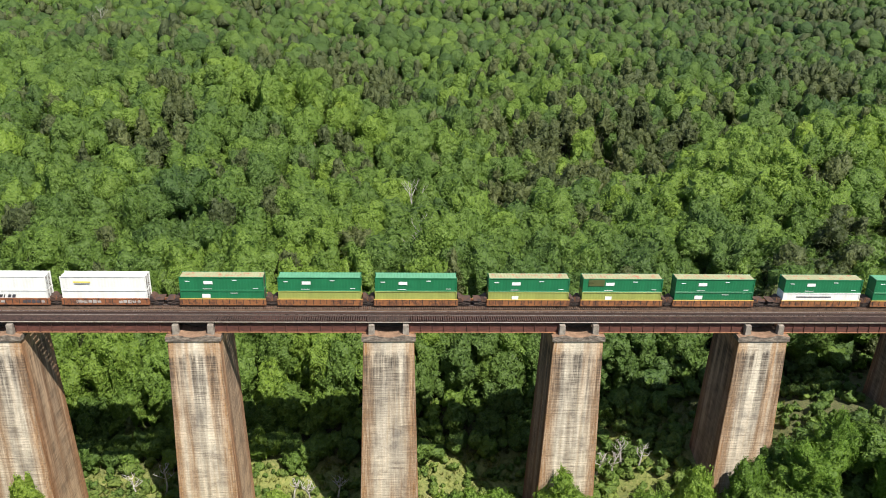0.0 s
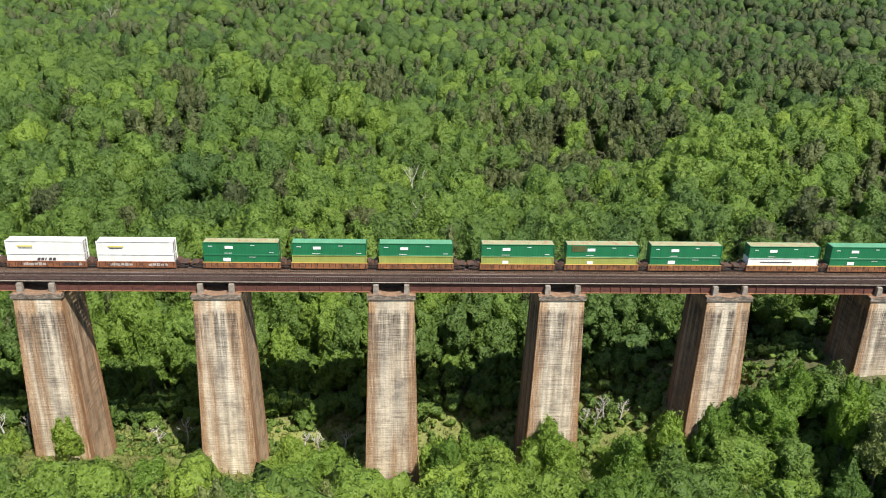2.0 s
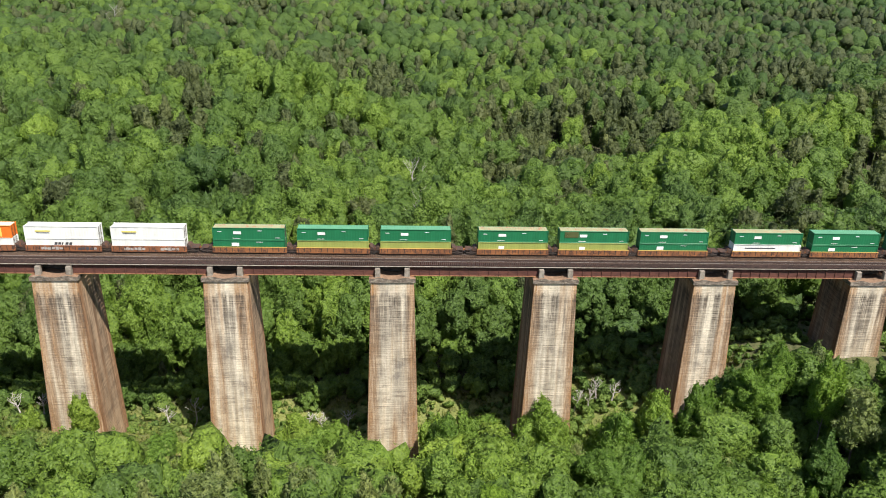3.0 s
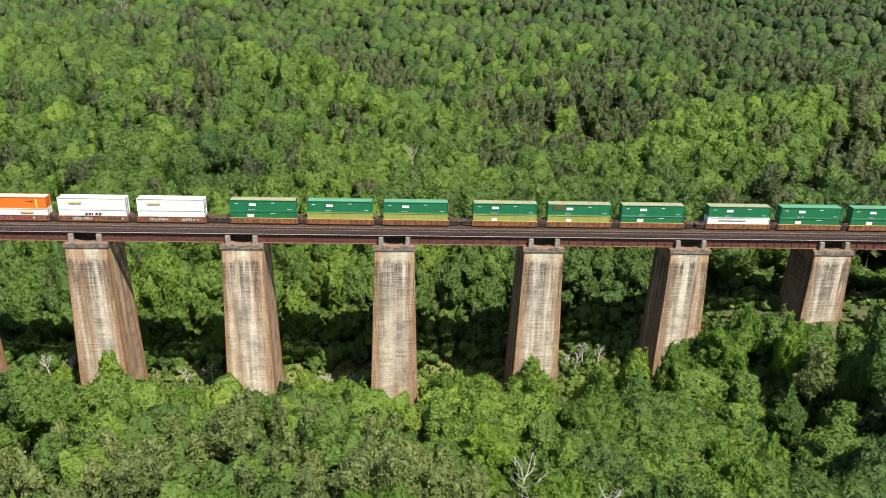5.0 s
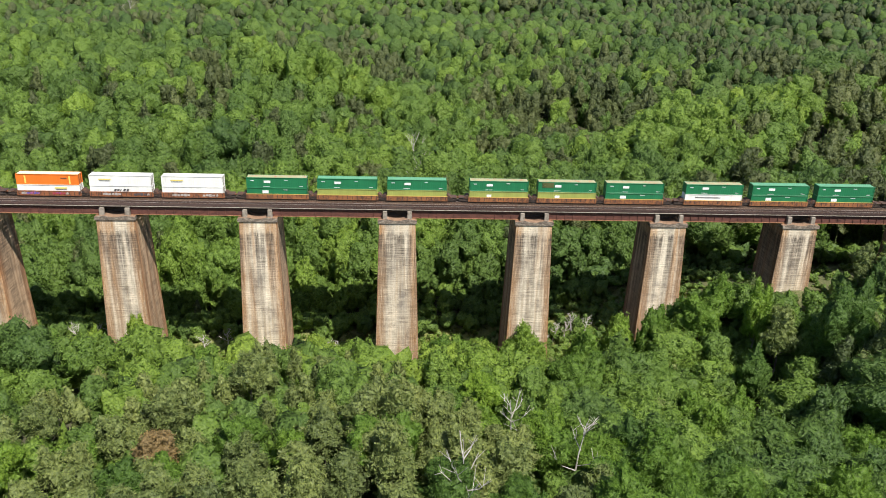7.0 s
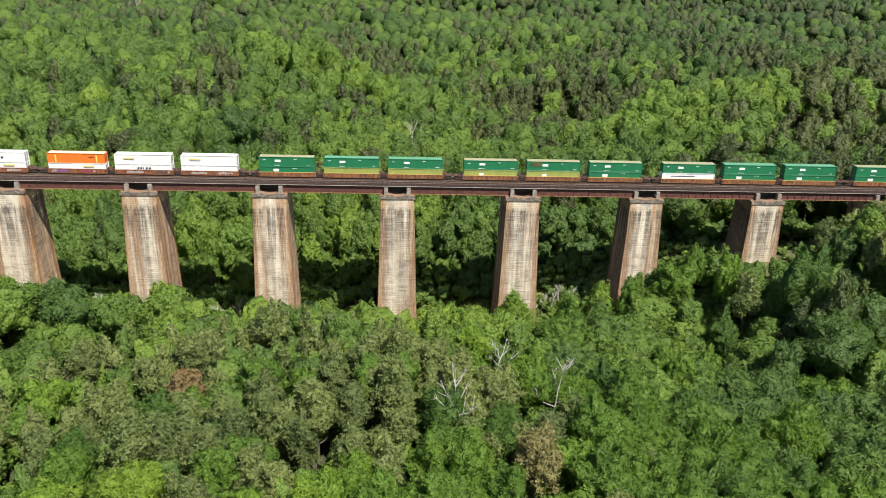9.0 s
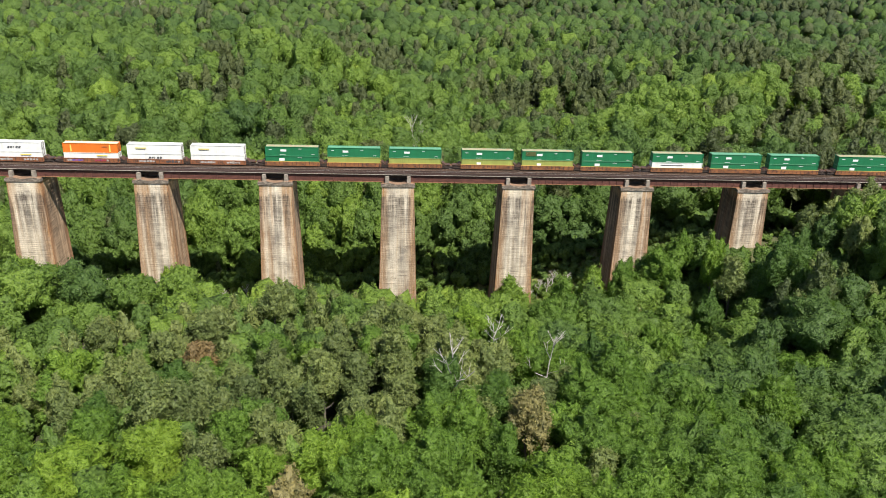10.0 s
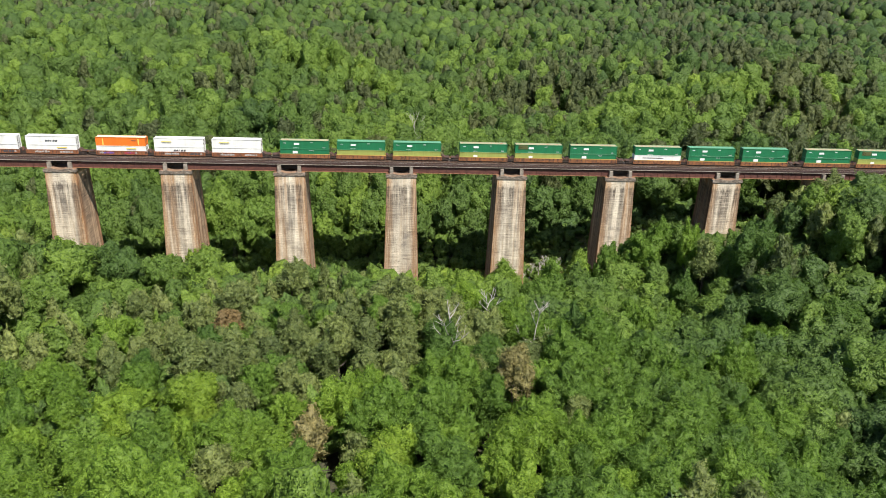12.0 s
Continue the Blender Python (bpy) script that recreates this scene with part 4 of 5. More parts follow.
# stands of pine: x, y, half-width, half-depth, share
PINES_NEAR = [(-45, -82, 30, 30, 0.9), (-5, -82, 24, 24, 0.9), (-20, -60, 26, 22, 0.88), (-62, -68, 24, 18, 0.75), (20, -98, 12, 12, 0.85), (-80, -75, 20, 20, 0.6), (-26, -96, 40, 22, 0.97), (-60, -92, 30, 20, 0.92), (8, -86, 16, 18, 0.95),
              (125, -35, 22, 22, 0.75), (112, -28, 10, 12, 0.7), (-13, -135, 8, 8, 0.7)]
PINES_WEST = [(-107, 252, 11, 40, 0.85), (-87, 318, 22, 45, 0.88), (-69, 340, 24, 58, 0.9), (-41, 395, 26, 60, 0.9), (-5, 352, 16, 66, 0.9), (-339, 646, 26, 65, 0.7),
              (-263, 592, 18, 90, 0.8), (-163, 490, 17, 78, 0.7), (-135, 626, 23, 59, 0.5), (-71, 562, 23, 50, 0.4), (-164, 337, 9, 45, 0.7), (-82, 177, 7, 9, 0.8),
              (-38, 191, 7, 10, 0.6), (-21, 168, 9, 13, 0.85), (-14, 148, 8, 18, 0.9), (-89, 149, 9, 16, 0.5), (-55, 123, 10, 18, 0.5), (-48, 96, 8, 13, 0.6), (-103, 92, 10, 10, 0.6)]
PINES_EAST = [(44, 256, 16, 49, 0.6), (61, 196, 20, 45, 0.95), (95, 247, 25, 57, 0.9), (105, 195, 20, 30, 0.9), (68, 153, 21, 30, 0.92), (127, 294, 28, 54, 0.7),
              (103, 336, 22, 32, 0.6), (42, 126, 8, 26, 0.75), (209, 308, 25, 75, 0.75), (235, 297, 19, 74, 0.7), (142, 175, 10, 42, 0.75), (155, 244, 12, 26, 0.35),
              (291, 352, 21, 90, 0.7), (173, 119, 8, 8, 0.75), (138, 99, 10, 8, 0.8), (145, 92, 7, 8, 0.6), (56, 80, 9, 11, 0.7), (126, 68, 8, 9, 0.9),
              (172, 92, 30, 24, 0.8), (205, 150, 34, 40, 0.75), (190, 52, 30, 22, 0.8), (100, 30, 24, 20, 0.75), (140, 26, 26, 18, 0.75)]
PINES_FAR = [(285, 717, 54, 58, 0.85), (426, 675, 41, 90, 0.95), (466, 650, 37, 90, 0.95), (126, 657, 40, 88, 0.6), (121, 432, 35, 69, 0.45), (199, 391, 38, 51, 0.45), (329, 524, 32, 39, 0.55)]


def pine_share(x, y):
    s = 0.05 + 0.12 * smooth(280, 450, y) + 0.22 * smooth(120, 200, x) * smooth(150, 210, y)
    for cx, cy, rx, ry, v in PINES_NEAR + PINES_WEST + PINES_EAST + PINES_FAR:
        lean = cx / (cy + 158) if cy > 0 else 0.0
        s = np.maximum(s, v * np.exp(-(((x - cx - lean * (y - cy)) / rx) ** 2 + ((y - cy) / ry) ** 2) ** 2))
    return s


# trees that can be told apart: kind, x, y, height of the top above the datum, crown half-width, hue
MARKED_PINES = [
    ("pine", 0.4, -81, 51.4, 4.2, 0.45), ("pine", -40.5, -73, 46.4, 4.0, 0.3), ("pine", -41, -83.5, 43.5, 4.0, 1.0), ("pine", -28.4, -60, 46.5, 4.2, 0.4),
    ("pine", 23.5, -112, 50.2, 4.3, 0.965), ("pine", -16.5, -131.5, 47.8, 4.0, 0.975), ("pine", 12, -88, 48.0, 3.8, 0.5), ("pine", -0.3, -94.2, 52.4, 4.2, 0.4),
    ("pine", -14.1, -98.6, 49.3, 4.0, 0.6), ("pine", -64.6, -73.7, 42.9, 4.2, 0.35), ("pine", -43.8, -107, 50.0, 4.0, 0.45), ("pine", 101.3, -44, 39.2, 4.4, 0.0),
    ("pine", 109.2, -47.5, 50.0, 4.6, 0.05), ("pine", 93.6, -30.5, 41.3, 4.4, 0.5)]
MARKED_SLOPE = [
    ("broadleaf", 12, -114.5, 49.0, 4.5, 0.60), ("broadleaf", 36.4, -102.8, 46.7, 6.0, 0.50), ("broadleaf", -41.5, -117, 46.0, 5.4, 0.88), ("broadleaf", -54, -119, 44.0, 6.0, 0.84),
    ("broadleaf", 24.6, -129.5, 46.2, 4.2, 0.80), ("broadleaf", -11.7, -122, 48.6, 4.3, 0.82), ("broadleaf", 7.5, -138, 46.0, 5.6, 0.35), ("broadleaf", 46, -87, 42.9, 5.6, 0.52),
    ("broadleaf", -72, -108, 43.5, 5.6, 0.70), ("broadleaf", 60, -96, 38.7, 5.6, 0.55), ("broadleaf", 83.4, -83, 34.0, 5.8, 0.60), ("broadleaf", 18, -58, 38.0, 5.0, 0.80)]
MARKED_VALLEY = [
    ("broadleaf", 99.6, -63, 28.6, 6.0, 0.58), ("broadleaf", 121.3, -60, 34.5, 6.0, 0.32), ("broadleaf", 104.8, -38, 50.0, 5.6, 0.18), ("broadleaf", 44.4, -33, 29.6, 6.6, 0.40),
    ("broadleaf", 85.5, -11.5, 40.4, 4.2, 0.55), ("young", 58.6, -13.7, 29.6, 3.6, 0.70), ("young", -49, -19, 23.0, 3.8, 0.45), ("young", 75.8, -9, 33.8, 3.4, 0.12),
    ("young", 11.6, -11.3, 23.5, 3.6, 0.35), ("young", 92, -40.2, 25.5, 2.4, 1.0), ("broadleaf", 91, -22.6, 43.0, 3.6, 0.72), ("broadleaf", 67.3, -52, 29.2, 5.4, 0.55),
    ("broadleaf", 81, -42, 24.2, 4.6, 0.45), ("young", 48, -19.3, 28.6, 4.4, 0.45), ("broadleaf", 67, -15.7, 33.0, 4.0, 0.50), ("broadleaf", 87.4, -33, 29.6, 4.4, 0.20),
    ("young", 77.4, -24, 21.8, 4.0, 0.45), ("young", -19, -16, 19.8, 4.2, 0.60), ("young", -88, -16, 26.4, 3.8, 0.35)]
MARKED = MARKED_PINES + MARKED_SLOPE + MARKED_VALLEY


# how high the growth in front of the piers reaches, eight metres before their faces: along the bridge, top
FRONT_X = [-112, -98, -82, -72, -62, -50, -43, -30, -24, -16, -9, -6, 5, 10, 20, 27, 33, 40, 46, 52, 58, 66, 74, 84, 92, 99, 115, 122, 130]
FRONT_TOP = [25, 21, 19, 16, 16, 18, 9, 9, 17, 21, 17, 9, 9, 20, 20, 16, 13.5, 14, 24, 25, 27, 31, 32, 38, 40, 34.5, 34.5, 47, 50]


def front_top(x, y):
    return np.interp(x, FRONT_X, FRONT_TOP) + 0.76 * (-8 - y)


def plant():
    """Where the trees stand: x, y, height, kind."""
    out = []
    for y0, y1, step in ((-172, -30, 7.3), (-30, 20, 8.3), (20, 90, 6.7), (90, 330, 8.1), (330, 450, 9.3), (450, 850, 11.4)):
        for j, y in enumerate(np.arange(y0, y1, step * 0.9)):
            for x in np.arange(max(-0.5 * (y + 262) - 18, -470), min(0.645 * (y + 262) + 30, 600), step):
                out.append((x + (0.5 * (j % 2) + rng.uniform(-0.4, 0.4)) * step, y + rng.uniform(-0.4, 0.4) * step))
    p = np.array([q for q in out if q[1] < 760 or q[0] > 60])
    extra = np.stack([rng.uniform(-130, 260, 5200), rng.uniform(70, 420, 5200)], 1)
    p = np.concatenate([p, extra[rng.uniform(0, 2.6, 5200) < pine_share(extra[:, 0], extra[:, 1]) - 0.45]])
    x, y = p[:, 0], p[:, 1]
    corridor = (y > -7 - 3 * np.sin(x / 17)) & (y < 26 + 2 * np.sin(x / 11) - 3 * smooth(72, 84, x)) & (np.abs(x) < 205)
    bank = (y < -6) & (y > -26) & (x > -100) & (x < 48) & (rng.uniform(0, 1, len(x)) < 0.35)
    gap = np.abs((x + SPAN / 2) % SPAN - SPAN / 2)
    ok = ~corridor & ~bank & ~((gap < 6.5) & (y > -19) & (y < 0) & (np.abs(x) < 60)) & ~((np.abs(x - 11) < 5.5) & (y > -27) & (y < 26))
    for cx, cy in ((22, -73), (31, -83)):
        ok &= ~((np.abs(x - cx) < 4) & (y < cy + 3) & (y > cy - 9))
    for _, cx, cy, _, half, _ in MARKED:
        ok &= np.hypot(x - cx, y - cy) > half * 1.2
    x, y = x[ok], y[ok]
    kind = rng.uniform(0, 1, len(x)) < pine_share(x, y)
    h = np.where(kind, rng.normal(23.5, 2.2, len(x)), rng.normal(20, 3.4, len(x)).clip(13, 27))
    z = height(x, y)
    shade = (y > 10) & (y < 42 - 14 * smooth(72, 84, x)) & (np.abs(x) < 150)
    h = np.where(shade, np.clip(h, 0, rng.uniform(5, 9, len(x)) + 12 * smooth(28, 42, y)), h)
    # the canopy of the near slope keeps to the height of the marked trees
    mx, my, mz = (np.array([m[i] for m in MARKED]) for i in (1, 2, 3))
    d2 = (x[:, None] - mx) ** 2 + (y[:, None] - my) ** 2
    w = 1 / (d2 + 16) ** 1.5
    lid = (w * mz).sum(1) / w.sum(1) - z + rng.uniform(-5.0, -0.5, len(x))
    nearby = (y < -14) & (np.sqrt(d2.min(1)) < 26)
    h = np.where(nearby, np.clip(lid, 5, 27), h)
    front = (y < -4) & (y > -66) & (np.abs(x) < 118)
    h = np.where(front, np.minimum(h, front_top(x, y) - z - rng.uniform(0, 3.5, len(x))), h)
    tall = h > 3.0
    return x[tall], y[tall], h[tall], kind[tall]


TX, TY, TH, TK = plant()
order = np.argsort(np.hypot(TX * 0.8, np.where(TY < -152, 900, TY + 160)))
single = np.zeros(len(TX), bool)
single[order[:250]] = True
for i in np.flatnonzero(single):
    valley = 52 < TX[i] < 116 and -46 < TY[i] < -5
    kind = "young" if TH[i] < 12.5 or (valley and i % 3) else "pine" if TK[i] else "broadleaf"
    tree(kind, TX[i], TY[i], TH[i], rng.uniform(0, 6.28), None, {"young": 1.25, "pine": 1.25}.get(kind, 1.0))


def forest(name, label, mats, sets):
    """A joined stand of plants: each is a crown of clumps on a thin trunk."""
    VV, FF, HH, PP, off = [], [], [], [], 0
    for tmpl, x, y, h in sets:
        if len(x) == 0:
            continue
        which = rng.integers(0, len(tmpl), len(x))
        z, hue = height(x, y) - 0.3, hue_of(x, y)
        # pines before the viaduct take the half with sunlight in its colour
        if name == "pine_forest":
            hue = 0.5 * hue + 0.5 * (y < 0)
        for q, (v, f, full, sprays) in enumerate(tmpl):
            k = which == q
            m = int(k.sum())
            if m == 0:
                continue
            a = rng.uniform(0, 6.283, m)
            s = h[k] / full
            wx = s * rng.uniform(0.85, 1.2, m) * (1 + 0.2 * smooth(400, 500, y[k]))
            ca, sa = np.cos(a) * wx, np.sin(a) * wx
            X = v[None, :, 0] * ca[:, None] - v[None, :, 1] * sa[:, None] + x[k][:, None]
            Y = v[None, :, 0] * sa[:, None] + v[None, :, 1] * ca[:, None] + y[k][:, None]
            Z = v[None, :, 2] * s[:, None] + z[k][:, None]
            VV.append(np.stack([X, Y, Z], -1).reshape(-1, 3))
            FF.append((f[None] + (np.arange(m) * len(v))[:, None, None]).reshape(-1, 3) + off)
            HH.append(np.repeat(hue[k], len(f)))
            PP.append(np.tile(sprays, m))
            off += len(v) * m
    me = mesh_from_arrays(name, np.concatenate(VV), np.concatenate(FF), mats, None, np.concatenate(HH), np.concatenate(PP))
    return tagged(new(name, me), label, "forest", kind="stuff")


def with_trunk(v, f, bare, thick):
    """Adds a three-sided trunk to a crown."""
    n = len(v)
    t = np.array([(math.cos(a) * r, math.sin(a) * r, z) for r, z in ((thick, 0.0), (thick * 0.6, bare + 1.5)) for a in (0, 2.09, 4.19)])
    g = np.array([(0, 1, 4), (0, 4, 3), (1, 2, 5), (1, 5, 4), (2, 0, 3), (2, 3, 5)]) + n
    return np.concatenate([v, t]), np.concatenate([f, g])


def tier(kind, count, points, leaves, size, seed, clump=1.0, rough=0.075):
    out = []
    for s in range(count):
        g = np.random.default_rng(seed + 31 * s)
        wide, tall, bare = form(kind, g)
        v, f, sprays = crown(kind, points, leaves, size, g, wide, tall, clump, rough)
        v, f = with_trunk(v + np.array((0, 0, bare)), f, bare, 0.25 if kind != "shrub" else 0.08)
        out.append((v, f, bare + tall, np.concatenate([sprays, np.zeros(len(f) - len(sprays))])))
    return out


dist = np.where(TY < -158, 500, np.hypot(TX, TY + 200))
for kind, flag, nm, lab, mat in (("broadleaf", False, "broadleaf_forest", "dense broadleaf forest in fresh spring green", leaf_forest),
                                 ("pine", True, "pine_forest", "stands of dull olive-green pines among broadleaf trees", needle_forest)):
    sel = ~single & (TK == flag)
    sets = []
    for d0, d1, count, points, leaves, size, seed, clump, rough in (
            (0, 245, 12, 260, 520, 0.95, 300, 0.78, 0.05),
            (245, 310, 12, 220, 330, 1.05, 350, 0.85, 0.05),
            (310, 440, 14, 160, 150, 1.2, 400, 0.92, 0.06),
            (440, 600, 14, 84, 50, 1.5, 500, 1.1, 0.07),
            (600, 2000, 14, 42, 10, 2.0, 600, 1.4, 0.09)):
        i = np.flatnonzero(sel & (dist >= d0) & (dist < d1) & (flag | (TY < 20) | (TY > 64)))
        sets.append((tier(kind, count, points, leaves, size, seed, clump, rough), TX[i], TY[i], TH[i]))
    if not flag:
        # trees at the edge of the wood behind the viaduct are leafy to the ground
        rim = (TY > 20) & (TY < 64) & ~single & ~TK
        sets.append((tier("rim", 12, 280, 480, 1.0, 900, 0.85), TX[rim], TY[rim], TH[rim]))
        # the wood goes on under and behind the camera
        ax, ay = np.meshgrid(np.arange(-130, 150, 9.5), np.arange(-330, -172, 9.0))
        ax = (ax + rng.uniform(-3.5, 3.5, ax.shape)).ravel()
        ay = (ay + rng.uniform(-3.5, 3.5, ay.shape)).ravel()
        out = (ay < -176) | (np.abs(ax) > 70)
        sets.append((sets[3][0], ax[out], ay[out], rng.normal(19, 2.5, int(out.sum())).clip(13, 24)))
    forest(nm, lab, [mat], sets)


def thicket():
    """Undergrowth of the cleared strip and along the edge of the wood behind it."""
    n = 2500
    x = rng.uniform(-150, 165, n)
    y = rng.uniform(-26, 44, n)
    edge = (y > 22)
    lump = np.sin(x / 6.3 + 2 * np.sin(y / 5)) * np.sin(y / 4.1 + x / 9)
    ok = (edge | (lump > -0.5) | (x > 58)) & ~((np.hypot((x - 11) / 4.2, (y - 5) / 20) < 1) | (np.hypot((x - 24) / 4, (y + 3) / 3) < 1))
    gap = np.abs((x + SPAN / 2) % SPAN - SPAN / 2)
    ok &= ~((gap < 8.0) & (y > -3.5) & (y < 15)) & ~((y > 0) & (y < 11) & (np.abs(x + 15) < 45) & (lump < 0.3))
    x, y = x[ok], y[ok]
    h = np.where(y > 24, rng.uniform(3.0, 7.5, len(x)), np.where(y < -6, rng.uniform(2.0, 5.2, len(x)), rng.uniform(0.9, 2.4, len(x))))
    h = np.where((x > 56) & (y < 0), h * 1.5, h)
    h = np.where(y < -3, np.minimum(h, np.clip(front_top(x, y) - height(x, y), 1.0, None)), h)
    bx, by = np.concatenate([rng.uniform(38, 76, 380), rng.uniform(80, 105, 100)]), np.concatenate([rng.uniform(-14, 30, 380), rng.uniform(-4, 26, 100)])
    off = np.abs((bx + SPAN / 2) % SPAN - SPAN / 2) > 7.5
    bx, by = bx[off], by[off]
    vx, vy = rng.uniform(45, 165, 340), rng.uniform(-95, -9, 340)
    ux, uy = rng.uniform(-100, 45, 280), rng.uniform(-125, -32, 280)
    wx, wy = rng.uniform(-110, 40, 420), rng.uniform(9, 28, 420)
    wx = wx + np.where(np.abs((wx + SPAN / 2) % SPAN - SPAN / 2) < 7.5, 16.0, 0.0) * (wy < 14)
    return (np.concatenate([x, bx, vx, ux, wx]), np.concatenate([y, by, vy, uy, wy]),
            np.concatenate([h, rng.uniform(1.5, 3.8, len(bx)), rng.uniform(5, 10, 340), rng.uniform(7, 13, 280), rng.uniform(0.9, 2.6, 420)]))


SX, SY, SH = thicket()
one = (SY < 4) & (np.abs(SX) < 85)
pick = np.flatnonzero(one)[:150]
one[:] = False
one[pick] = True
for i in pick:
    tree("shrub", SX[i], SY[i], SH[i], rng.uniform(0, 6.28), None, 1.1)
low = ~one & (SH < 4.2)
tall_ones = ~one & (SH >= 4.2)
forest("undergrowth", "low yellow-green undergrowth in the cleared strip", [shrub_forest],
       [(tier("shrub", 8, 30, 36, 0.7, 700, 0.8), SX[low], SY[low], SH[low])])
forest("woodland_edge", "tall leafy bushes along the edge of the wood", [leaf_forest],
       [(tier("bush", 8, 52, 50, 0.9, 800, 0.85), SX[tall_ones], SY[tall_ones], SH[tall_ones])])


def tufts():
    """Rough grass and weeds of the cleared strip."""
    out = []
    for k in range(8):
        g = np.random.default_rng(900 + k)
        n = 13
        a = g.uniform(0, 6.28, n)
        foot = np.stack([np.cos(a) * g.uniform(0, 0.5, n), np.sin(a) * g.uniform(0, 0.5, n), np.zeros(n)], 1)
        lean = np.stack([np.cos(a), np.sin(a), np.zeros(n)], 1) * g.uniform(0.1, 0.5, (n, 1))
        side = np.stack([-np.sin(a), np.cos(a), np.zeros(n)], 1) * g.uniform(0.07, 0.16, (n, 1))
        tip = foot + lean + np.array((0, 0, 1.0)) * g.uniform(0.5, 1.0, (n, 1))
        v = np.stack([foot - side, foot + side, tip], 1).reshape(-1, 3)
        out.append((v, np.arange(3 * n).reshape(-1, 3), 1.0, np.zeros(n)))
    n = 7400
    x, y = rng.uniform(-125, 88, n), rng.uniform(-24, 32, n)
    ok = (np.hypot((x - 11) / 3.4, (y - 10) / 11) > 1) & ~((np.abs((x + SPAN / 2) % SPAN - SPAN / 2) < 6.2) & (y > -1.8) & (y < 14))
    x, y = x[ok], y[ok]
    forest("rough_grass", "rough yellow-green grass and weeds on the cleared strip", [grass_leaf], [(out, x, y, rng.uniform(0.5, 1.5, len(x)))])


tufts()

for kind, x, y, top, half, hue in MARKED:
    tree(kind, x, y, top - float(height(x, y)) + 0.3, rng.uniform(0, 6.28), None, 1.0, hue, half)

# trees that stand apart
for kind, x, y, top, turn, which, slim in (
        ("young", -67.3, -10.5, 28.6, 0.4, 1, 0.55), ("young", 35.3, -8, 22.3, 1.4, 2, 0.8), ("young", 9.6, -8, 20.5, 0.9, 3, 0.7),
        ("young", 18, -6, 19.5, 1.9, 4, 0.8), ("young", 23, -5, 17, 0.5, 0, 1.0), ("broadleaf", 80, -15, 37, 2.4, 3, 0.8),
        ("young", 76, -12, 30, 2.9, 4, 0.9), ("pine", 93, -12, 41, 0.9, 1, 0.9),
        ("young", 106, -9, 33.5, 0.1, 2, 1.0), ("young", -25.5, -10, 17.5, 0.2, 5, 1.2), ("young", -20, -9, 20.5, 1.2, 6, 1.2), ("young", -13.5, -9, 19.5, 0.7, 3, 1.2),
        ("young", -47, -12, 17.5, 2.2, 7, 1.1), ("young", -79, -10, 24, 3.2, 0, 1.0), ("young", 52, -11, 22, 3.0, 6, 1.1), ("pine", 122.5, -11, 49.5, 0.8, 4, 1.0), ("pine", 129, -12, 52.5, 0.5, 6, 1.2), ("pine", 136, -10, 55, 0.3, 3, 1.15), ("pine", 141, -9, 56.5, 1.3, 1, 1.1),
        ("broadleaf", 145, -13, 55, 1.1, 2, 0.9), ("pine", 153, -11, 57, 2.1, 5, 1.1), ("broadleaf", 161, -15, 57, 0.7, 6, 0.9),
        ("pine", 170, -12, 58, 1.7, 0, 1.1)):
    tree(kind, x, y, top - float(height(x, y)), turn, which, slim)


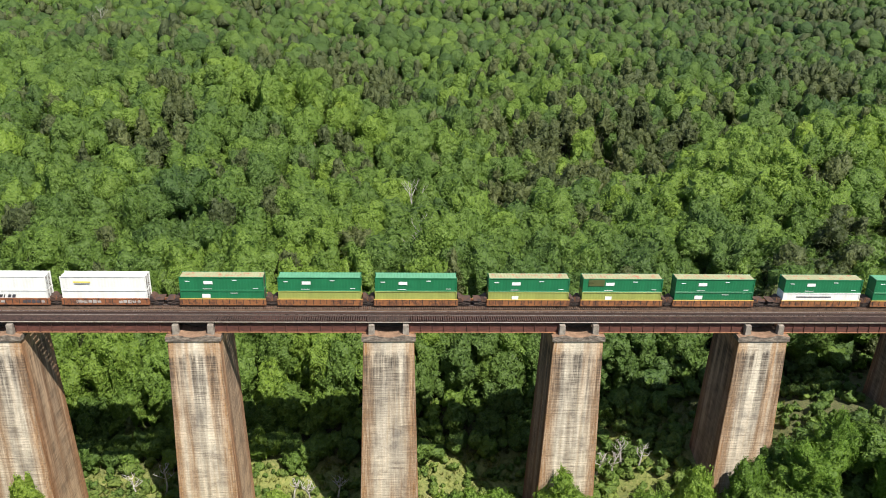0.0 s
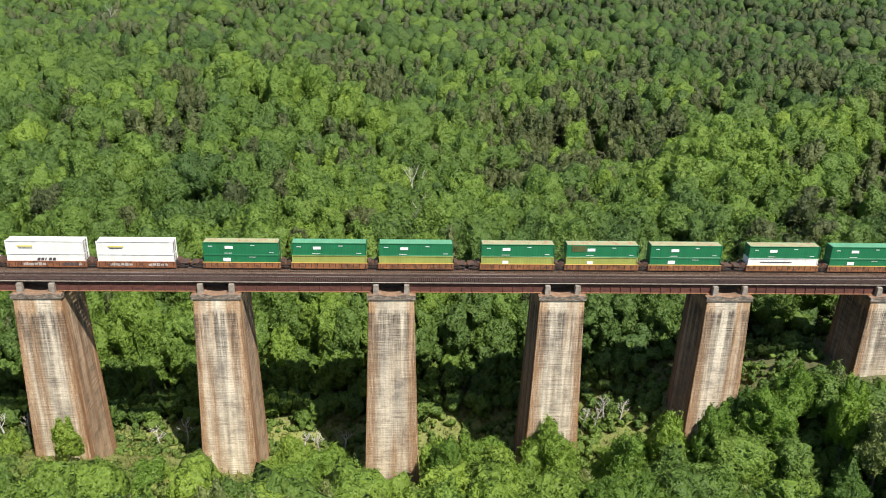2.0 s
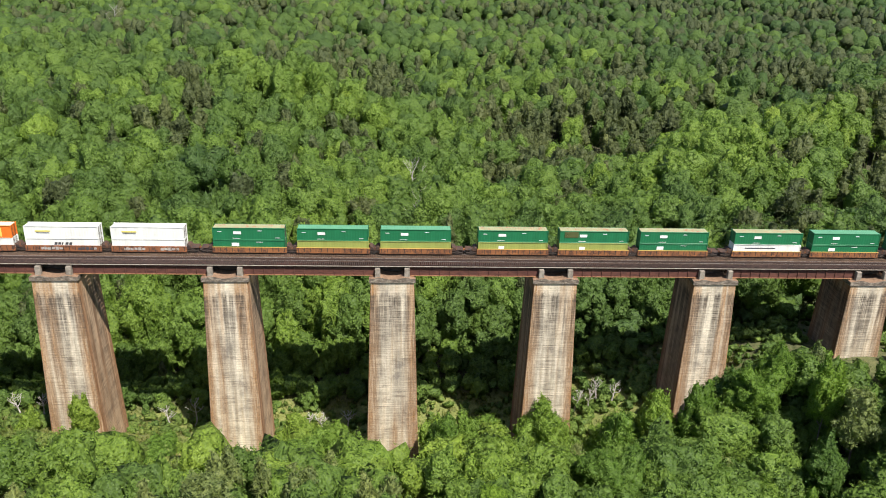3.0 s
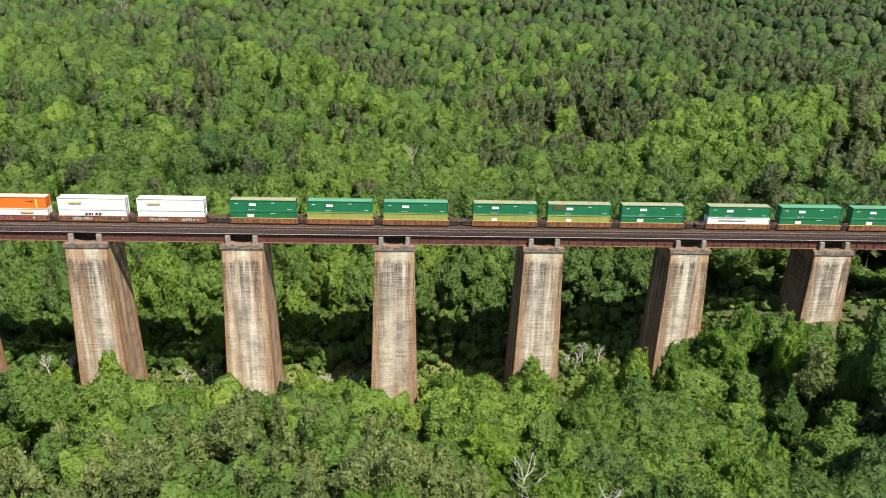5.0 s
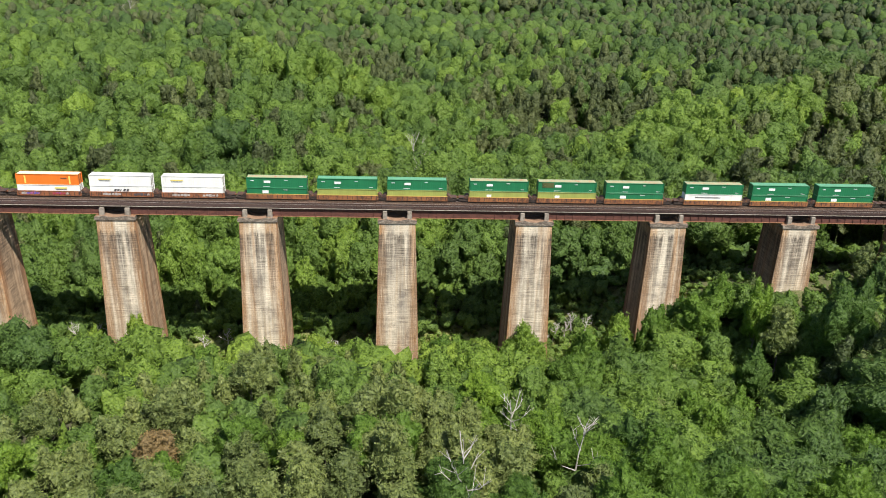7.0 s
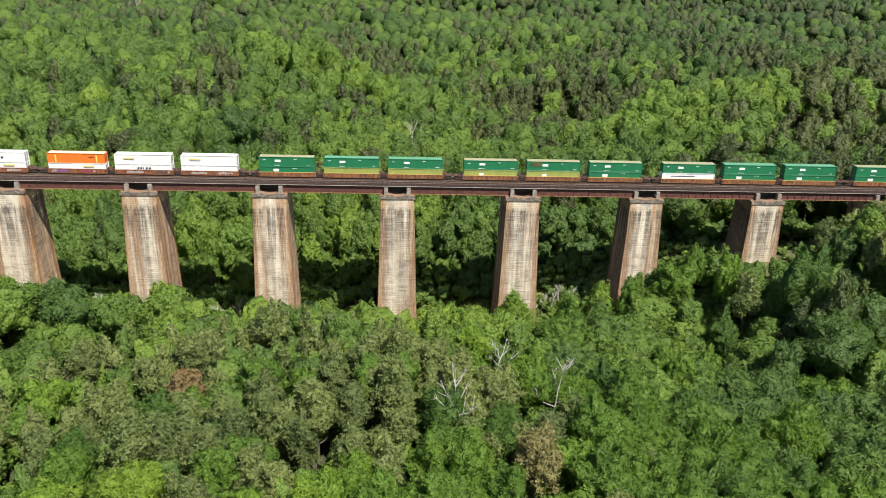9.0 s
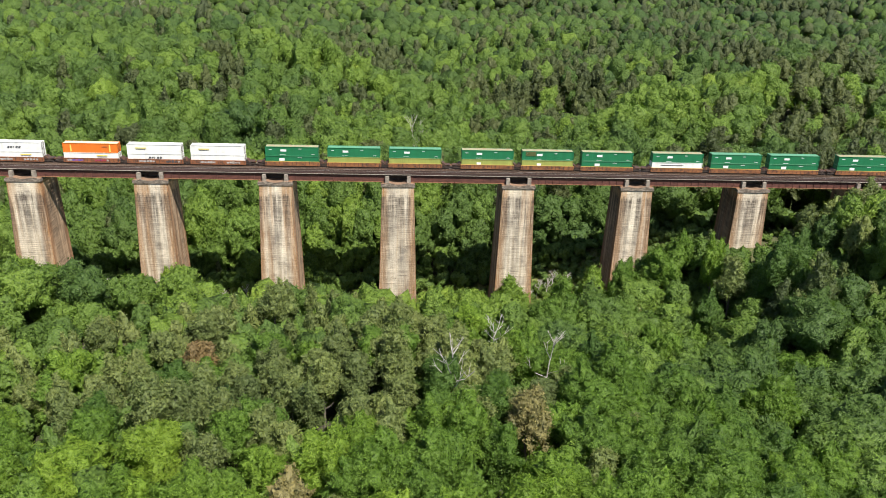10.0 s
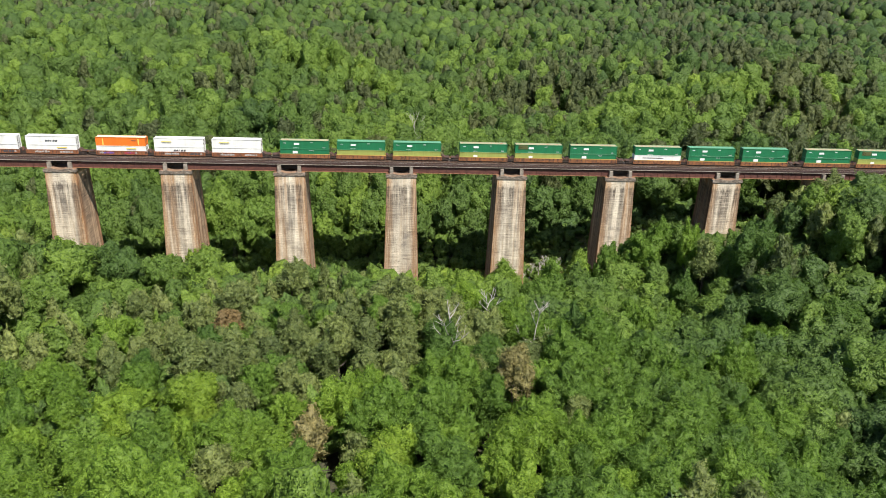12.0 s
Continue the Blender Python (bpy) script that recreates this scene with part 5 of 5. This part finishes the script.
def dead_tree(x, y, high, seed, lean=0.1):
    """A bare grey snag with forked branches."""
    g = np.random.default_rng(seed)
    t = thing("dead_tree", (x, y, float(height(x, y)) - 0.3), "bare bleached dead tree standing among green crowns", "tree", "dead trees")
    bm = bmesh.new()
    top = Vector((g.uniform(-1, 1) * lean * high, g.uniform(-1, 1) * lean * high, high))
    pts = [Vector((0, 0, 0)).lerp(top, q) + Vector((g.normal(0, 0.12), g.normal(0, 0.12), 0)) for q in (0, 0.25, 0.5, 0.7, 0.85, 1.0)]
    limb(bm, pts, [0.26, 0.22, 0.17, 0.12, 0.08, 0.03], 7)
    part("trunk", bm, dead_wood, t)
    for i in range(9):
        q = g.uniform(0.5, 0.95)
        base = Vector((0, 0, 0)).lerp(top, q)
        a = i * 2.4 + g.uniform(-0.4, 0.4)
        r = high * (1.08 - q) * g.uniform(0.35, 0.6) + 0.8
        tip = base + Vector((math.cos(a) * r * 0.8, math.sin(a) * r * 0.8, r * g.uniform(0.6, 1.1)))
        m = base.lerp(tip, 0.5) + Vector((g.normal(0, 0.2), g.normal(0, 0.2), -0.1 * r))
        bm = bmesh.new()
        limb(bm, [base, m, tip], [0.11, 0.08, 0.03], 5)
        for w in range(3):
            b2 = m.lerp(tip, g.uniform(0, 0.8))
            t2 = b2 + Vector((g.normal(0, 0.6), g.normal(0, 0.6), g.uniform(0.5, 1.3))) * (r * 0.35)
            limb(bm, [b2, b2.lerp(t2, 0.5), t2], [0.05, 0.04, 0.02], 4)
        part("branch", bm, dead_wood, t)
    return t


dead_tree(8, 68, 27, 1)
dead_tree(7, 116, 26, 2)
dead_tree(23, -73, 19.5, 3, 0.12)
dead_tree(31, -83, 21.5, 4, 0.12)
dead_tree(10, -100, 24, 5, 0.03)
dead_tree(-51, 17, 8, 6, 0.3)
dead_tree(-46, 18, 7, 7, 0.3)
dead_tree(-85, 17, 8, 8, 0.2)
dead_tree(-90, 18, 7, 9, 0.2)
dead_tree(47, 14, 7, 10, 0.2)
dead_tree(53, 15, 6.5, 11, 0.2)
dead_tree(28, 4, 5, 12, 0.3)
dead_tree(-230, 520, 32, 13, 0.05)
for i, (x, y, high) in enumerate(((-57, 15, 6), (-22, 14, 5), (-18, 12.5, 6.5), (-12, 15, 5), (24, 9, 5), (27, 7.5, 5.5), (44, 12, 6), (50, 13, 6.5), (56, 12, 5.5), (-94, 16, 7))):
    dead_tree(x, y, high, 20 + i, 0.3)
